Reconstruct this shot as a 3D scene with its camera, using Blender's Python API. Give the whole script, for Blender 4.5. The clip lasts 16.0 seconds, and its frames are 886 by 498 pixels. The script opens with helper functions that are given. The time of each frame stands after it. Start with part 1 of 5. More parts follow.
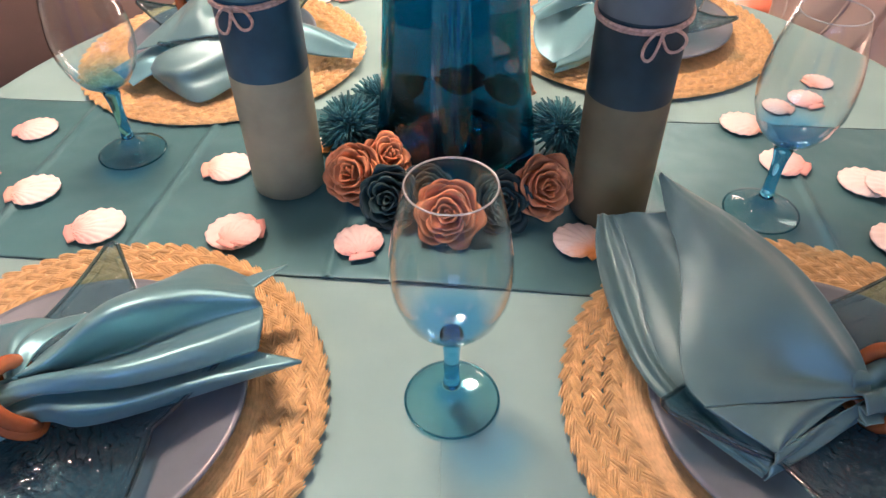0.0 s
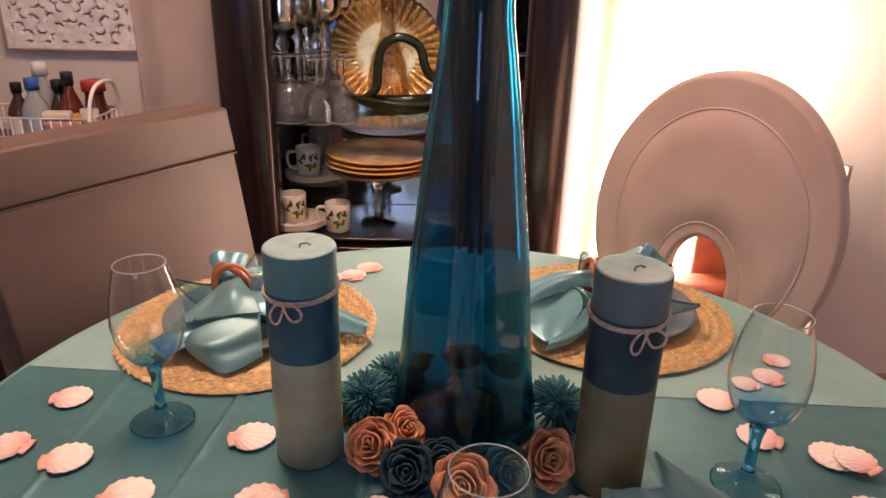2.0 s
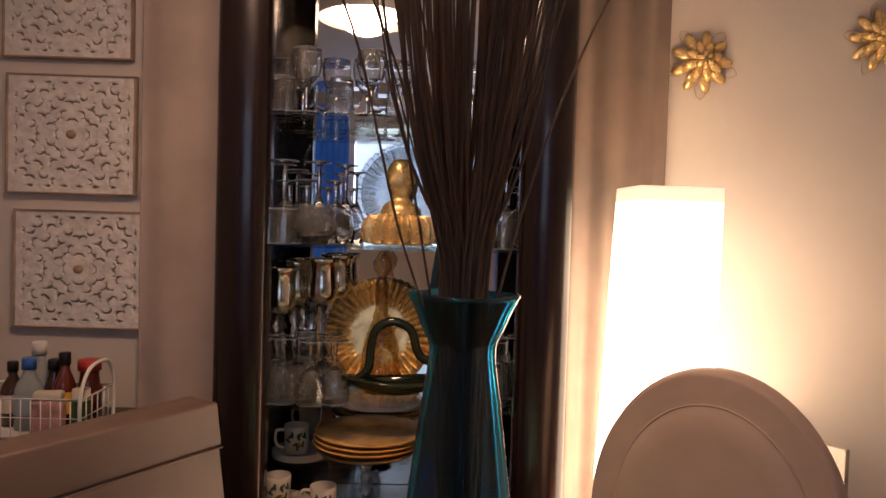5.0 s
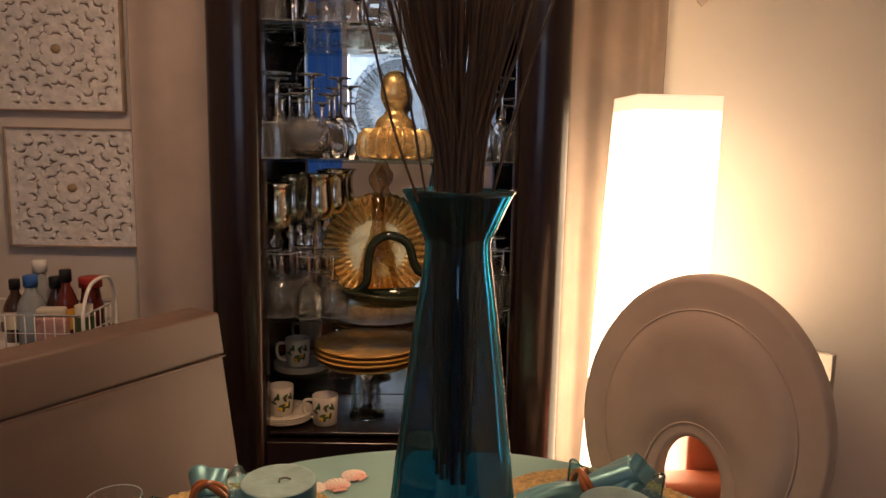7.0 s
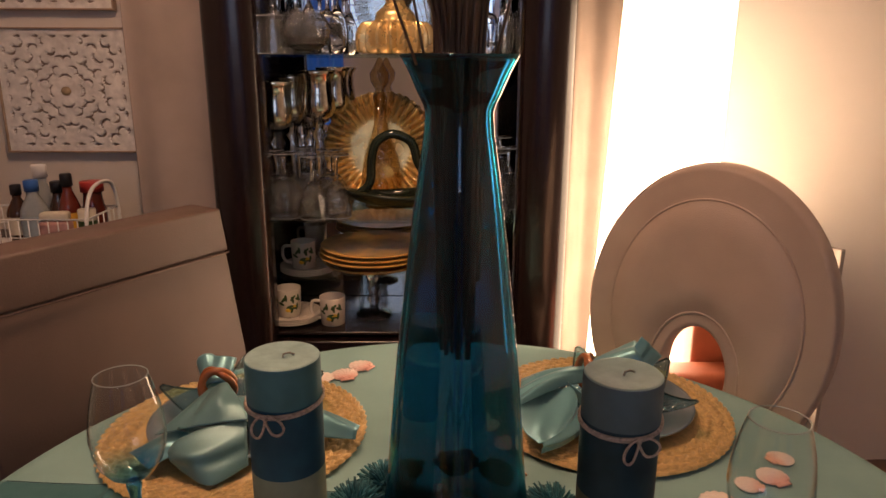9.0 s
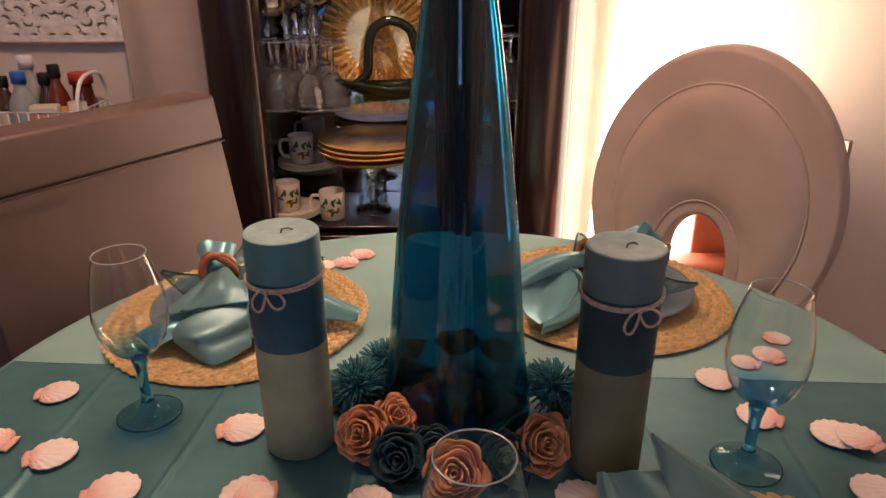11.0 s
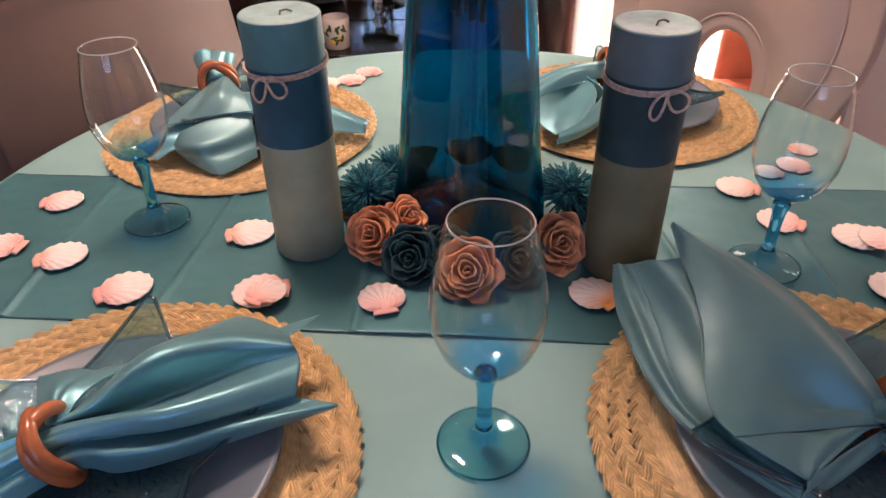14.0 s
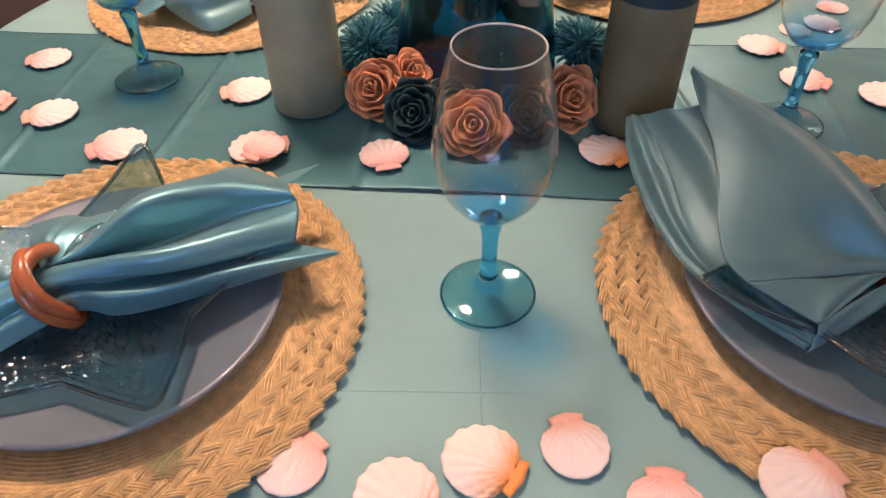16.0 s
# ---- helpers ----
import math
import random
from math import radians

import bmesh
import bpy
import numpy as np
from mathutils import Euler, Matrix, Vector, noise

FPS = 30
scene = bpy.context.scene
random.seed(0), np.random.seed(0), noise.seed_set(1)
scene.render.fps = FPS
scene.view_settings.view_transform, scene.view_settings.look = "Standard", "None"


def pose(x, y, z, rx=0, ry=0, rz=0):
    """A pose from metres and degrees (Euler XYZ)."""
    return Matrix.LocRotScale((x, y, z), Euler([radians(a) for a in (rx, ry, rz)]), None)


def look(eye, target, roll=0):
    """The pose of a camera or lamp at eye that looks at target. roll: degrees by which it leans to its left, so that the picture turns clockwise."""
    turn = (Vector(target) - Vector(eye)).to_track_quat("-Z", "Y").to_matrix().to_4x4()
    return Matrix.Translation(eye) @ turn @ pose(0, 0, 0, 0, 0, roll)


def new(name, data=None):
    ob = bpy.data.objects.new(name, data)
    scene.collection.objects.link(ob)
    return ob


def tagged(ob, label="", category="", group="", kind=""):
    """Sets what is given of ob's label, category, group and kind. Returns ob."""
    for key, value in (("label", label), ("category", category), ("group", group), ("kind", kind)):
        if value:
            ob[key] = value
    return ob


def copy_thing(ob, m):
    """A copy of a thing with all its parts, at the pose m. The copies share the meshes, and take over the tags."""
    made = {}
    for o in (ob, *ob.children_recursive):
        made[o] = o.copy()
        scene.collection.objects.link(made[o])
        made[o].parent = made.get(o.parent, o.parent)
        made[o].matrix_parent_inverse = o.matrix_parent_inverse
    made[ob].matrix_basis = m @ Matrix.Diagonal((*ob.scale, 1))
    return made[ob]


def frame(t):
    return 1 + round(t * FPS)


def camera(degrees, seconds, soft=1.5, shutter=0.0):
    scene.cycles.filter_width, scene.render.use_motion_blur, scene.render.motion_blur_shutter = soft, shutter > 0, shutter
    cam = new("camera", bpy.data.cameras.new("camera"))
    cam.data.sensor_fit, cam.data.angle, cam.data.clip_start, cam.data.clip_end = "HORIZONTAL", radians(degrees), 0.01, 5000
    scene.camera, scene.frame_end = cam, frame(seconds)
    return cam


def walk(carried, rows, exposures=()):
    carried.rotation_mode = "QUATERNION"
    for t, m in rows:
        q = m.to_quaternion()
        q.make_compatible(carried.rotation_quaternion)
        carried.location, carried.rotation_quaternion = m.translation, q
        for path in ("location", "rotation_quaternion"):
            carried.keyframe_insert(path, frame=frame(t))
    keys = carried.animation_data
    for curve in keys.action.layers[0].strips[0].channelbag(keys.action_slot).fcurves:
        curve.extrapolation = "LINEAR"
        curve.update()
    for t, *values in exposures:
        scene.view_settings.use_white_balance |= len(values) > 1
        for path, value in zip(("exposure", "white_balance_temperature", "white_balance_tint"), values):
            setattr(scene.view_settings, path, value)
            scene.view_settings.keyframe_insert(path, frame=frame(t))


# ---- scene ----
cam = camera(64.8, 16.0)
PATH = [
    (0, (0.014, 0.016, 1.152), (-0.042, 1.495, -0.194), -0.8),
    (0.5, (0.003, 0.005, 1.158), (-0.003, 1.613, -0.031), -0.2),
    (1, (-0.014, -0.009, 1.172), (-0.003, 1.691, 0.119), 0.2),
    (1.5, (-0.022, -0.027, 1.192), (-0.001, 1.76, 0.295), 0.7),
    (2, (-0.027, -0.038, 1.216), (-0.007, 1.816, 0.467), 1.4),
    (2.5, (-0.025, -0.025, 1.226), (-0.029, 1.889, 0.645), 1.4),
    (3, (-0.025, -0.024, 1.247), (-0.007, 1.924, 0.794), 2.3),
    (3.5, (-0.022, -0.022, 1.274), (-0.021, 1.953, 0.955), 2.1),
    (4, (-0.02, -0.026, 1.292), (-0.017, 1.966, 1.111), 1.5),
    (4.2, (-0.023, -0.034, 1.294), (-0.014, 1.963, 1.173), 1.8),
    (5.2, (-0.019, -0.038, 1.299), (0.003, 1.958, 1.235), 1.6),
    (6.3, (-0.015, -0.039, 1.287), (0.019, 1.952, 1.094), 1.3),
    (6.5, (-0.017, -0.038, 1.284), (0.022, 1.949, 1.062), 1.5),
    (7, (-0.018, -0.041, 1.275), (0.015, 1.939, 0.992), 1.1),
    (7.5, (-0.017, -0.034, 1.262), (0.008, 1.937, 0.923), 1.0),
    (8, (-0.014, -0.029, 1.252), (0.005, 1.928, 0.842), 0.6),
    (8.5, (-0.014, -0.026, 1.241), (0.013, 1.918, 0.769), 0.5),
    (9, (-0.013, -0.027, 1.234), (0.003, 1.903, 0.711), 0.2),
    (11.5, (-0.013, -0.022, 1.193), (-0.001, 1.792, 0.353), -0.2),
    (12, (-0.016, -0.023, 1.182), (-0.016, 1.765, 0.286), -0.6),
    (12.5, (-0.015, -0.021, 1.173), (-0.02, 1.728, 0.203), -0.5),
    (13, (-0.014, -0.019, 1.159), (-0.016, 1.681, 0.106), -0.7),
    (13.5, (-0.015, -0.02, 1.15), (-0.02, 1.647, 0.044), -0.5),
    (14, (-0.016, -0.022, 1.143), (-0.03, 1.62, 0.001), -0.7),
    (14.5, (-0.014, -0.026, 1.135), (-0.029, 1.586, -0.047), -0.8),
    (15, (-0.013, -0.03, 1.127), (-0.039, 1.541, -0.111), -1.0),
    (15.5, (-0.013, -0.028, 1.116), (-0.026, 1.487, -0.189), -0.7),
    (16, (-0.015, -0.027, 1.104), (-0.048, 1.428, -0.268), -1.0),
]
# white balance and exposure drift with the phone's automatic control
EXPOSURES = [(0.0, 0.62, 5950, 23), (1.0, 0.48, 6000, 24), (1.5, 0.24, 6250, 24), (2.5, -0.32, 6500, 24), (3.5, -1.0, 6800, 22), (4.2, -1.08, 6900, 22), (6.3, -1.15, 7900, 11),
             (9.0, -1.0, 7700, 19), (11.3, -0.46, 6500, 21), (13.0, -0.06, 5800, 20), (14.5, 0.18, 5780, 20), (16.0, 0.42, 5950, 19)]
walk(cam, [(t, look(eye, target, roll)) for t, eye, target, roll in PATH], EXPOSURES)

# ---- world and light ----
world = bpy.data.worlds.new("sky")
scene.world = world
world.use_nodes = True
wn = world.node_tree.nodes
sky = wn.new("ShaderNodeTexSky")
sky.sky_type, sky.sun_disc = "NISHITA", False
sky.sun_elevation, sky.sun_rotation = radians(40), radians(20)
world.node_tree.links.new(sky.outputs[0], wn["Background"].inputs[0])
wn["Background"].inputs[1].default_value = 0.05

WINDOW_POWER = 4.4     # emission of the lace shade behind the camera, standing in for daylight
GLOBE_POWER = 92.0     # frosted globe over the table
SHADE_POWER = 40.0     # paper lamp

# ---- materials ----
def M(name, col, rough=0.5, metal=0.0, var=0.12, scale=9.0, bump=0.0, bscale=80.0, trans=0.0, ior=1.45, coat=0.0,
      sheen=0.0, emit=None, power=0.0, col2=None, rand=0.0, island=0.0, spec=0.5, sss=0.0, alpha=1.0):
    m = bpy.data.materials.new(name)
    m.use_nodes = True
    nt = m.node_tree
    n, l = nt.nodes, nt.links
    b = n["Principled BSDF"]
    b.inputs["Roughness"].default_value = rough
    b.inputs["Metallic"].default_value = metal
    b.inputs["Transmission Weight"].default_value = trans
    b.inputs["IOR"].default_value = ior
    b.inputs["Coat Weight"].default_value = coat
    b.inputs["Coat Roughness"].default_value = 0.08
    b.inputs["Sheen Weight"].default_value = sheen
    b.inputs["Specular IOR Level"].default_value = spec
    b.inputs["Subsurface Weight"].default_value = sss
    b.inputs["Subsurface Radius"].default_value = (0.01, 0.006, 0.004)
    b.inputs["Base Color"].default_value = (*col, 1)
    if emit:
        b.inputs["Emission Color"].default_value = (*emit, 1)
        b.inputs["Emission Strength"].default_value = power
    tc = n.new("ShaderNodeTexCoord")
    if var or col2:
        tex = n.new("ShaderNodeTexNoise")
        tex.inputs["Scale"].default_value = scale
        tex.inputs["Detail"].default_value = 6
        l.new(tc.outputs["Object"], tex.inputs["Vector"])
        mix = n.new("ShaderNodeMix")
        mix.data_type = "RGBA"
        second = col2 or tuple(c * (1 - 2.2 * var) for c in col)
        first = col if col2 else tuple(min(1, c * (1 + var)) for c in col)
        mix.inputs[6].default_value, mix.inputs[7].default_value = (*first, 1), (*second, 1)
        ramp = n.new("ShaderNodeMapRange")
        ramp.inputs[1].default_value, ramp.inputs[2].default_value = 0.35, 0.68
        l.new(tex.outputs[0], ramp.inputs[0])
        l.new(ramp.outputs[0], mix.inputs[0])
        out = mix.outputs[2]
        if rand or island:
            hsv = n.new("ShaderNodeHueSaturation")
            if rand:
                info = n.new("ShaderNodeObjectInfo").outputs["Random"]
            else:
                info = n.new("ShaderNodeNewGeometry").outputs["Random Per Island"]
            mr = n.new("ShaderNodeMapRange")
            mr.inputs[3].default_value, mr.inputs[4].default_value = 1 - (rand or island), 1 + (rand or island)
            l.new(info, mr.inputs[0])
            l.new(mr.outputs[0], hsv.inputs["Value"])
            l.new(out, hsv.inputs["Color"])
            out = hsv.outputs[0]
        l.new(out, b.inputs["Base Color"])
        rr = n.new("ShaderNodeMapRange")
        rr.inputs[3].default_value, rr.inputs[4].default_value = max(0, rough - 0.06 * (trans < 0.5)), min(1, rough + 0.08 * (trans < 0.5))
        l.new(tex.outputs[0], rr.inputs[0])
        l.new(rr.outputs[0], b.inputs["Roughness"])
    if bump:
        bt = n.new("ShaderNodeTexNoise")
        bt.inputs["Scale"].default_value = bscale
        bt.inputs["Detail"].default_value = 4
        l.new(tc.outputs["Object"], bt.inputs["Vector"])
        bn = n.new("ShaderNodeBump")
        bn.inputs["Strength"].default_value = bump
        bn.inputs["Distance"].default_value = 0.002
        l.new(bt.outputs[0], bn.inputs["Height"])
        l.new(bn.outputs[0], b.inputs["Normal"])
    return m


def weave(name, col, scale, rough, bump=0.25, sheen=0.0, spec=0.5):
    """Cloth: fine warp and weft threads over a soft uneven tone."""
    m = M(name, col, rough, var=0.07, scale=5.0, sheen=sheen, spec=spec)
    n, l = m.node_tree.nodes, m.node_tree.links
    tc = n.new("ShaderNodeTexCoord")
    heights = []
    for axis in ("X", "Y"):
        w = n.new("ShaderNodeTexWave")
        w.bands_direction = axis
        w.inputs["Scale"].default_value = scale
        w.inputs["Distortion"].default_value = 0.6
        l.new(tc.outputs["Object"], w.inputs["Vector"])
        heights.append(w.outputs["Fac"])
    add = n.new("ShaderNodeMath")
    l.new(heights[0], add.inputs[0])
    l.new(heights[1], add.inputs[1])
    bn = n.new("ShaderNodeBump")
    bn.inputs["Strength"].default_value, bn.inputs["Distance"].default_value = bump, 0.0004
    l.new(add.outputs[0], bn.inputs["Height"])
    l.new(bn.outputs[0], n["Principled BSDF"].inputs["Normal"])
    return m


def grain(name, a, b_, rough, scale=(2, 30, 30), coat=0.3, bump=0.1):
    """Wood with stretched grain."""
    m = M(name, a, rough, var=0, coat=coat)
    n, l = m.node_tree.nodes, m.node_tree.links
    tc, mp = n.new("ShaderNodeTexCoord"), n.new("ShaderNodeMapping")
    mp.inputs["Scale"].default_value = scale
    l.new(tc.outputs["Object"], mp.inputs["Vector"])
    tex = n.new("ShaderNodeTexNoise")
    tex.inputs["Scale"].default_value, tex.inputs["Detail"].default_value = 2.0, 8
    l.new(mp.outputs[0], tex.inputs["Vector"])
    mix = n.new("ShaderNodeMix")
    mix.data_type = "RGBA"
    mix.inputs[6].default_value, mix.inputs[7].default_value = (*a, 1), (*b_, 1)
    l.new(tex.outputs[0], mix.inputs[0])
    l.new(mix.outputs[2], n["Principled BSDF"].inputs["Base Color"])
    bn = n.new("ShaderNodeBump")
    bn.inputs["Strength"].default_value, bn.inputs["Distance"].default_value = bump, 0.001
    l.new(tex.outputs[0], bn.inputs["Height"])
    l.new(bn.outputs[0], n["Principled BSDF"].inputs["Normal"])
    return m


def shell_material(name, pale, coral, flush):
    """Scallop shell: coral flush at the hinge fading in rays to a pale rim."""
    m = M(name, pale, 0.55, var=0)
    n, l = m.node_tree.nodes, m.node_tree.links
    tc = n.new("ShaderNodeTexCoord")
    sep = n.new("ShaderNodeSeparateXYZ")
    l.new(tc.outputs["Object"], sep.inputs[0])
    noi = n.new("ShaderNodeTexNoise")
    noi.inputs["Scale"].default_value = 70
    l.new(tc.outputs["Object"], noi.inputs["Vector"])
    ma = n.new("ShaderNodeMath")
    ma.operation = "MULTIPLY_ADD"
    ma.inputs[1].default_value = 0.018
    l.new(noi.outputs[0], ma.inputs[0])
    l.new(sep.outputs["Y"], ma.inputs[2])
    mr = n.new("ShaderNodeMapRange")
    mr.inputs[1].default_value, mr.inputs[2].default_value = 0.008, 0.008 + flush
    mr.inputs[3].default_value, mr.inputs[4].default_value = 1.0, 0.0
    l.new(ma.outputs[0], mr.inputs[0])
    mix = n.new("ShaderNodeMix")
    mix.data_type = "RGBA"
    mix.inputs[6].default_value, mix.inputs[7].default_value = (*pale, 1), (*coral, 1)
    l.new(mr.outputs[0], mix.inputs[0])
    l.new(mix.outputs[2], n["Principled BSDF"].inputs["Base Color"])
    bn = n.new("ShaderNodeBump")
    bn.inputs["Strength"].default_value, bn.inputs["Distance"].default_value = 0.3, 0.001
    l.new(noi.outputs[0], bn.inputs["Height"])
    l.new(bn.outputs[0], n["Principled BSDF"].inputs["Normal"])
    return m


CLOTH = weave("tablecloth_cotton", (0.250, 0.415, 0.392), 900, 0.85, bump=0.06, spec=0.15)
RUNNER = weave("runner_satin", (0.066, 0.185, 0.200), 1500, 0.36, bump=0.08, spec=0.5)
RUNNER_HEM = M("runner_hem_thread", (0.060, 0.120, 0.130), 0.9, var=0.1, scale=200, spec=0.1)
RUNNER.node_tree.nodes["Principled BSDF"].inputs["Metallic"].default_value = 0.25
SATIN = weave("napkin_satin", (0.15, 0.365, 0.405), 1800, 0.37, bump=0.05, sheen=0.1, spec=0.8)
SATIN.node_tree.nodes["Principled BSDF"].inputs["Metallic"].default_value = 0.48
# the napkin satin again, darker and less shiny
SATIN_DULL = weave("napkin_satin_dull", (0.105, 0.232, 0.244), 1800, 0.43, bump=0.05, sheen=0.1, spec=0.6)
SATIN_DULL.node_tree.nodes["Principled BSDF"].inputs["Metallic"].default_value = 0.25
for cloth_mat, shine in ((SATIN, 0.0), (SATIN_DULL, 0.08), (RUNNER, 0.0)):
    bs = cloth_mat.node_tree.nodes["Principled BSDF"]
    bs.inputs["Coat Weight"].default_value, bs.inputs["Coat Roughness"].default_value = shine, 0.26
RAFFIA = M("woven_raffia", (0.620, 0.425, 0.185), 0.42, var=0.10, scale=160, bump=0.2, bscale=900, island=0.14, spec=0.6)
PLATE = M("blue_grey_stoneware", (0.150, 0.185, 0.215), 0.32, var=0.05, scale=30, bump=0.03, bscale=200, coat=0.15)
VASE_GLASS = M("teal_vase_glass", (0.0, 0.262, 0.425), 0.008, trans=1.0, var=0, ior=1.5)
RINGWOOD = grain("polished_orange_wood", (0.48, 0.15, 0.045), (0.30, 0.085, 0.03), 0.25, (8, 60, 60))
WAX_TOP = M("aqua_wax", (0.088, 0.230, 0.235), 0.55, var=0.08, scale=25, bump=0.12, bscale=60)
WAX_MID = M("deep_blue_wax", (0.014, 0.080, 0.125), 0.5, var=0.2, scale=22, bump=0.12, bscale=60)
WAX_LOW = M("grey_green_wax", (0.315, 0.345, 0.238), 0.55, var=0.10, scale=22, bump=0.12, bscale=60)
# right candle: the same three bands in darker tones
WAX_TOP_R = M("darker_slate_wax", (0.125, 0.18, 0.19), 0.55, var=0.08, scale=25, bump=0.12, bscale=60)
WAX_MID_R = M("darker_charcoal_wax", (0.018, 0.052, 0.066), 0.5, var=0.2, scale=22, bump=0.12, bscale=60)
WAX_LOW_R = M("darker_olive_wax", (0.185, 0.178, 0.105), 0.55, var=0.10, scale=22, bump=0.12, bscale=60)
# paler than the bands: light falling on the flat top is in the colour
WAX_LIT_FACE = M("pale_lit_top_wax", (0.29, 0.43, 0.41), 0.6, var=0.08, scale=60, bump=0.15, bscale=90)
TWINE = M("beige_twine", (0.62, 0.455, 0.36), 0.8, var=0.15, scale=300, bump=0.6, bscale=900)
WICK = M("charred_wick", (0.25, 0.22, 0.18), 0.9, var=0.2, scale=300)
ROSE_BROWN = M("tan_wood_petals", (0.66, 0.280, 0.125), 0.6, var=0.2, scale=60, bump=0.25, bscale=300, island=0.25)
ROSE_TEAL = M("dark_teal_wood_petals", (0.012, 0.045, 0.048), 0.6, var=0.2, scale=60, bump=0.25, bscale=300, island=0.2)
POMPOM = M("teal_fringe", (0.022, 0.135, 0.155), 0.7, var=0.15, scale=60, island=0.35)
SHELL_A = shell_material("pink_scallop", (0.86, 0.71, 0.635), (0.82, 0.42, 0.34), 0.024)
SHELL_B = shell_material("cream_scallop", (0.87, 0.74, 0.66), (0.82, 0.46, 0.33), 0.018)
SHELL_O = shell_material("orange_scallop", (0.86, 0.75, 0.65), (0.85, 0.33, 0.08), 0.020)
TWIG = grain("dried_brown_twig", (0.085, 0.043, 0.023), (0.21, 0.115, 0.062), 0.5, (60, 60, 6), coat=0.1)
TAUPE_PALE = M("pale_taupe_leatherette", (0.50, 0.37, 0.30), 0.5, var=0.06, scale=6, bump=0.18, bscale=420)
TAUPE = M("taupe_leatherette", (0.108, 0.067, 0.054), 0.5, var=0.07, scale=6, bump=0.18, bscale=420)
DARKWOOD = grain("dark_espresso_wood", (0.009, 0.005, 0.005), (0.017, 0.008, 0.007), 0.26, (20, 20, 1.5), coat=0.25)
BROWN_LEATHER = M("red_brown_leather", (0.30, 0.085, 0.045), 0.42, var=0.12, scale=14, bump=0.2, bscale=260)
MIRROR = M("silvered_mirror", (0.92, 0.93, 0.93), 0.015, metal=1.0, var=0)
MERCURY = M("smoky_gold_mercury_glass", (0.94, 0.87, 0.74), 0.16, metal=1.0, var=0.2, scale=40)
GOLD = M("gold_leaf", (0.88, 0.62, 0.28), 0.26, metal=0.6, var=0.12, scale=30, bump=0.15, bscale=120)
GOLD_AMBER = M("golden_amber_glass", (0.62, 0.36, 0.11), 0.45, var=0.14, scale=16, spec=0.15)
GREEN_GLASS = M("dark_green_glass", (0.022, 0.032, 0.018), 0.05, trans=0.2, var=0, ior=1.5)
PORCELAIN = M("cream_porcelain", (0.68, 0.61, 0.52), 0.25, var=0.03, scale=20, coat=0.3)
LEAF_GREEN = M("printed_leaf", (0.05, 0.10, 0.03), 0.4, var=0.2, scale=80)
LEMON = M("printed_lemon", (0.80, 0.50, 0.06), 0.4, var=0.15, scale=80)
WALL = M("cream_wall_paint", (0.68, 0.615, 0.555), 0.75, var=0.025, scale=2.5, bump=0.12, bscale=140)
CEIL = M("white_ceiling_paint", (0.82, 0.80, 0.77), 0.85, var=0.02, scale=3, bump=0.1, bscale=120)
FLOOR = grain("brown_floor_wood", (0.30, 0.17, 0.10), (0.18, 0.09, 0.055), 0.4, (1.5, 14, 14), coat=0.2)
DRAPE = weave("taupe_drape", (0.50, 0.40, 0.34), 700, 0.7, sheen=0.2)
SHEER = M("sheer_curtain", (0.215, 0.160, 0.130), 0.8, var=0.05, scale=10, trans=0.0, sheen=0.2)
BLUE_DRAPE = weave("royal_blue_drape_glow", (0.035, 0.16, 0.42), 700, 0.6, sheen=0.2)   # emission stands in for daylight through the cloth
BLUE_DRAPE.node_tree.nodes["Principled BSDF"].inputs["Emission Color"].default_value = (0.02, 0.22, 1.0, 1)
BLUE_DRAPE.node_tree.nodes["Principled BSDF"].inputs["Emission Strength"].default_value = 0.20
WHITE_LACQ = M("white_lacquer", (0.78, 0.76, 0.73), 0.45, var=0.03, scale=20, bump=0.05)
GREY_BOARD = M("beige_grey_board", (0.36, 0.31, 0.27), 0.55, var=0.06, scale=12, bump=0.05)
CARVED = M("whitewashed_carving", (0.80, 0.76, 0.72), 0.7, var=0.08, scale=40, bump=0.2, bscale=160)
CARVED_SHADE = M("brown_recess_shade", (0.27, 0.21, 0.17), 0.85, var=0.1, scale=20)
CARVED_EDGE = M("tan_frame_edge", (0.45, 0.33, 0.24), 0.6, var=0.1, scale=20)
BEAD = M("wooden_bead", (0.42, 0.30, 0.18), 0.6, var=0.15, scale=60)
WIRE = M("white_coated_wire", (0.80, 0.79, 0.76), 0.4, var=0.03)
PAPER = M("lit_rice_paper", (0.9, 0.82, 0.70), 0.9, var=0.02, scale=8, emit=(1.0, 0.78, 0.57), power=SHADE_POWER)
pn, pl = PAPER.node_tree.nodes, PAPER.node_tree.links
# emission fades towards the top, for a bulb that is not modelled inside
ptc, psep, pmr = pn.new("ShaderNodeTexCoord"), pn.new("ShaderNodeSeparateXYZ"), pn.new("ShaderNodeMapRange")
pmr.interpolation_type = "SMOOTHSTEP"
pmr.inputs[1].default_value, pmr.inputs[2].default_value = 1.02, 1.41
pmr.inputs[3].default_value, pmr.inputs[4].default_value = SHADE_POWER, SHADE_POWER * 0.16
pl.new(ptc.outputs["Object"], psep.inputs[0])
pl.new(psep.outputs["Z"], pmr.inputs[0])
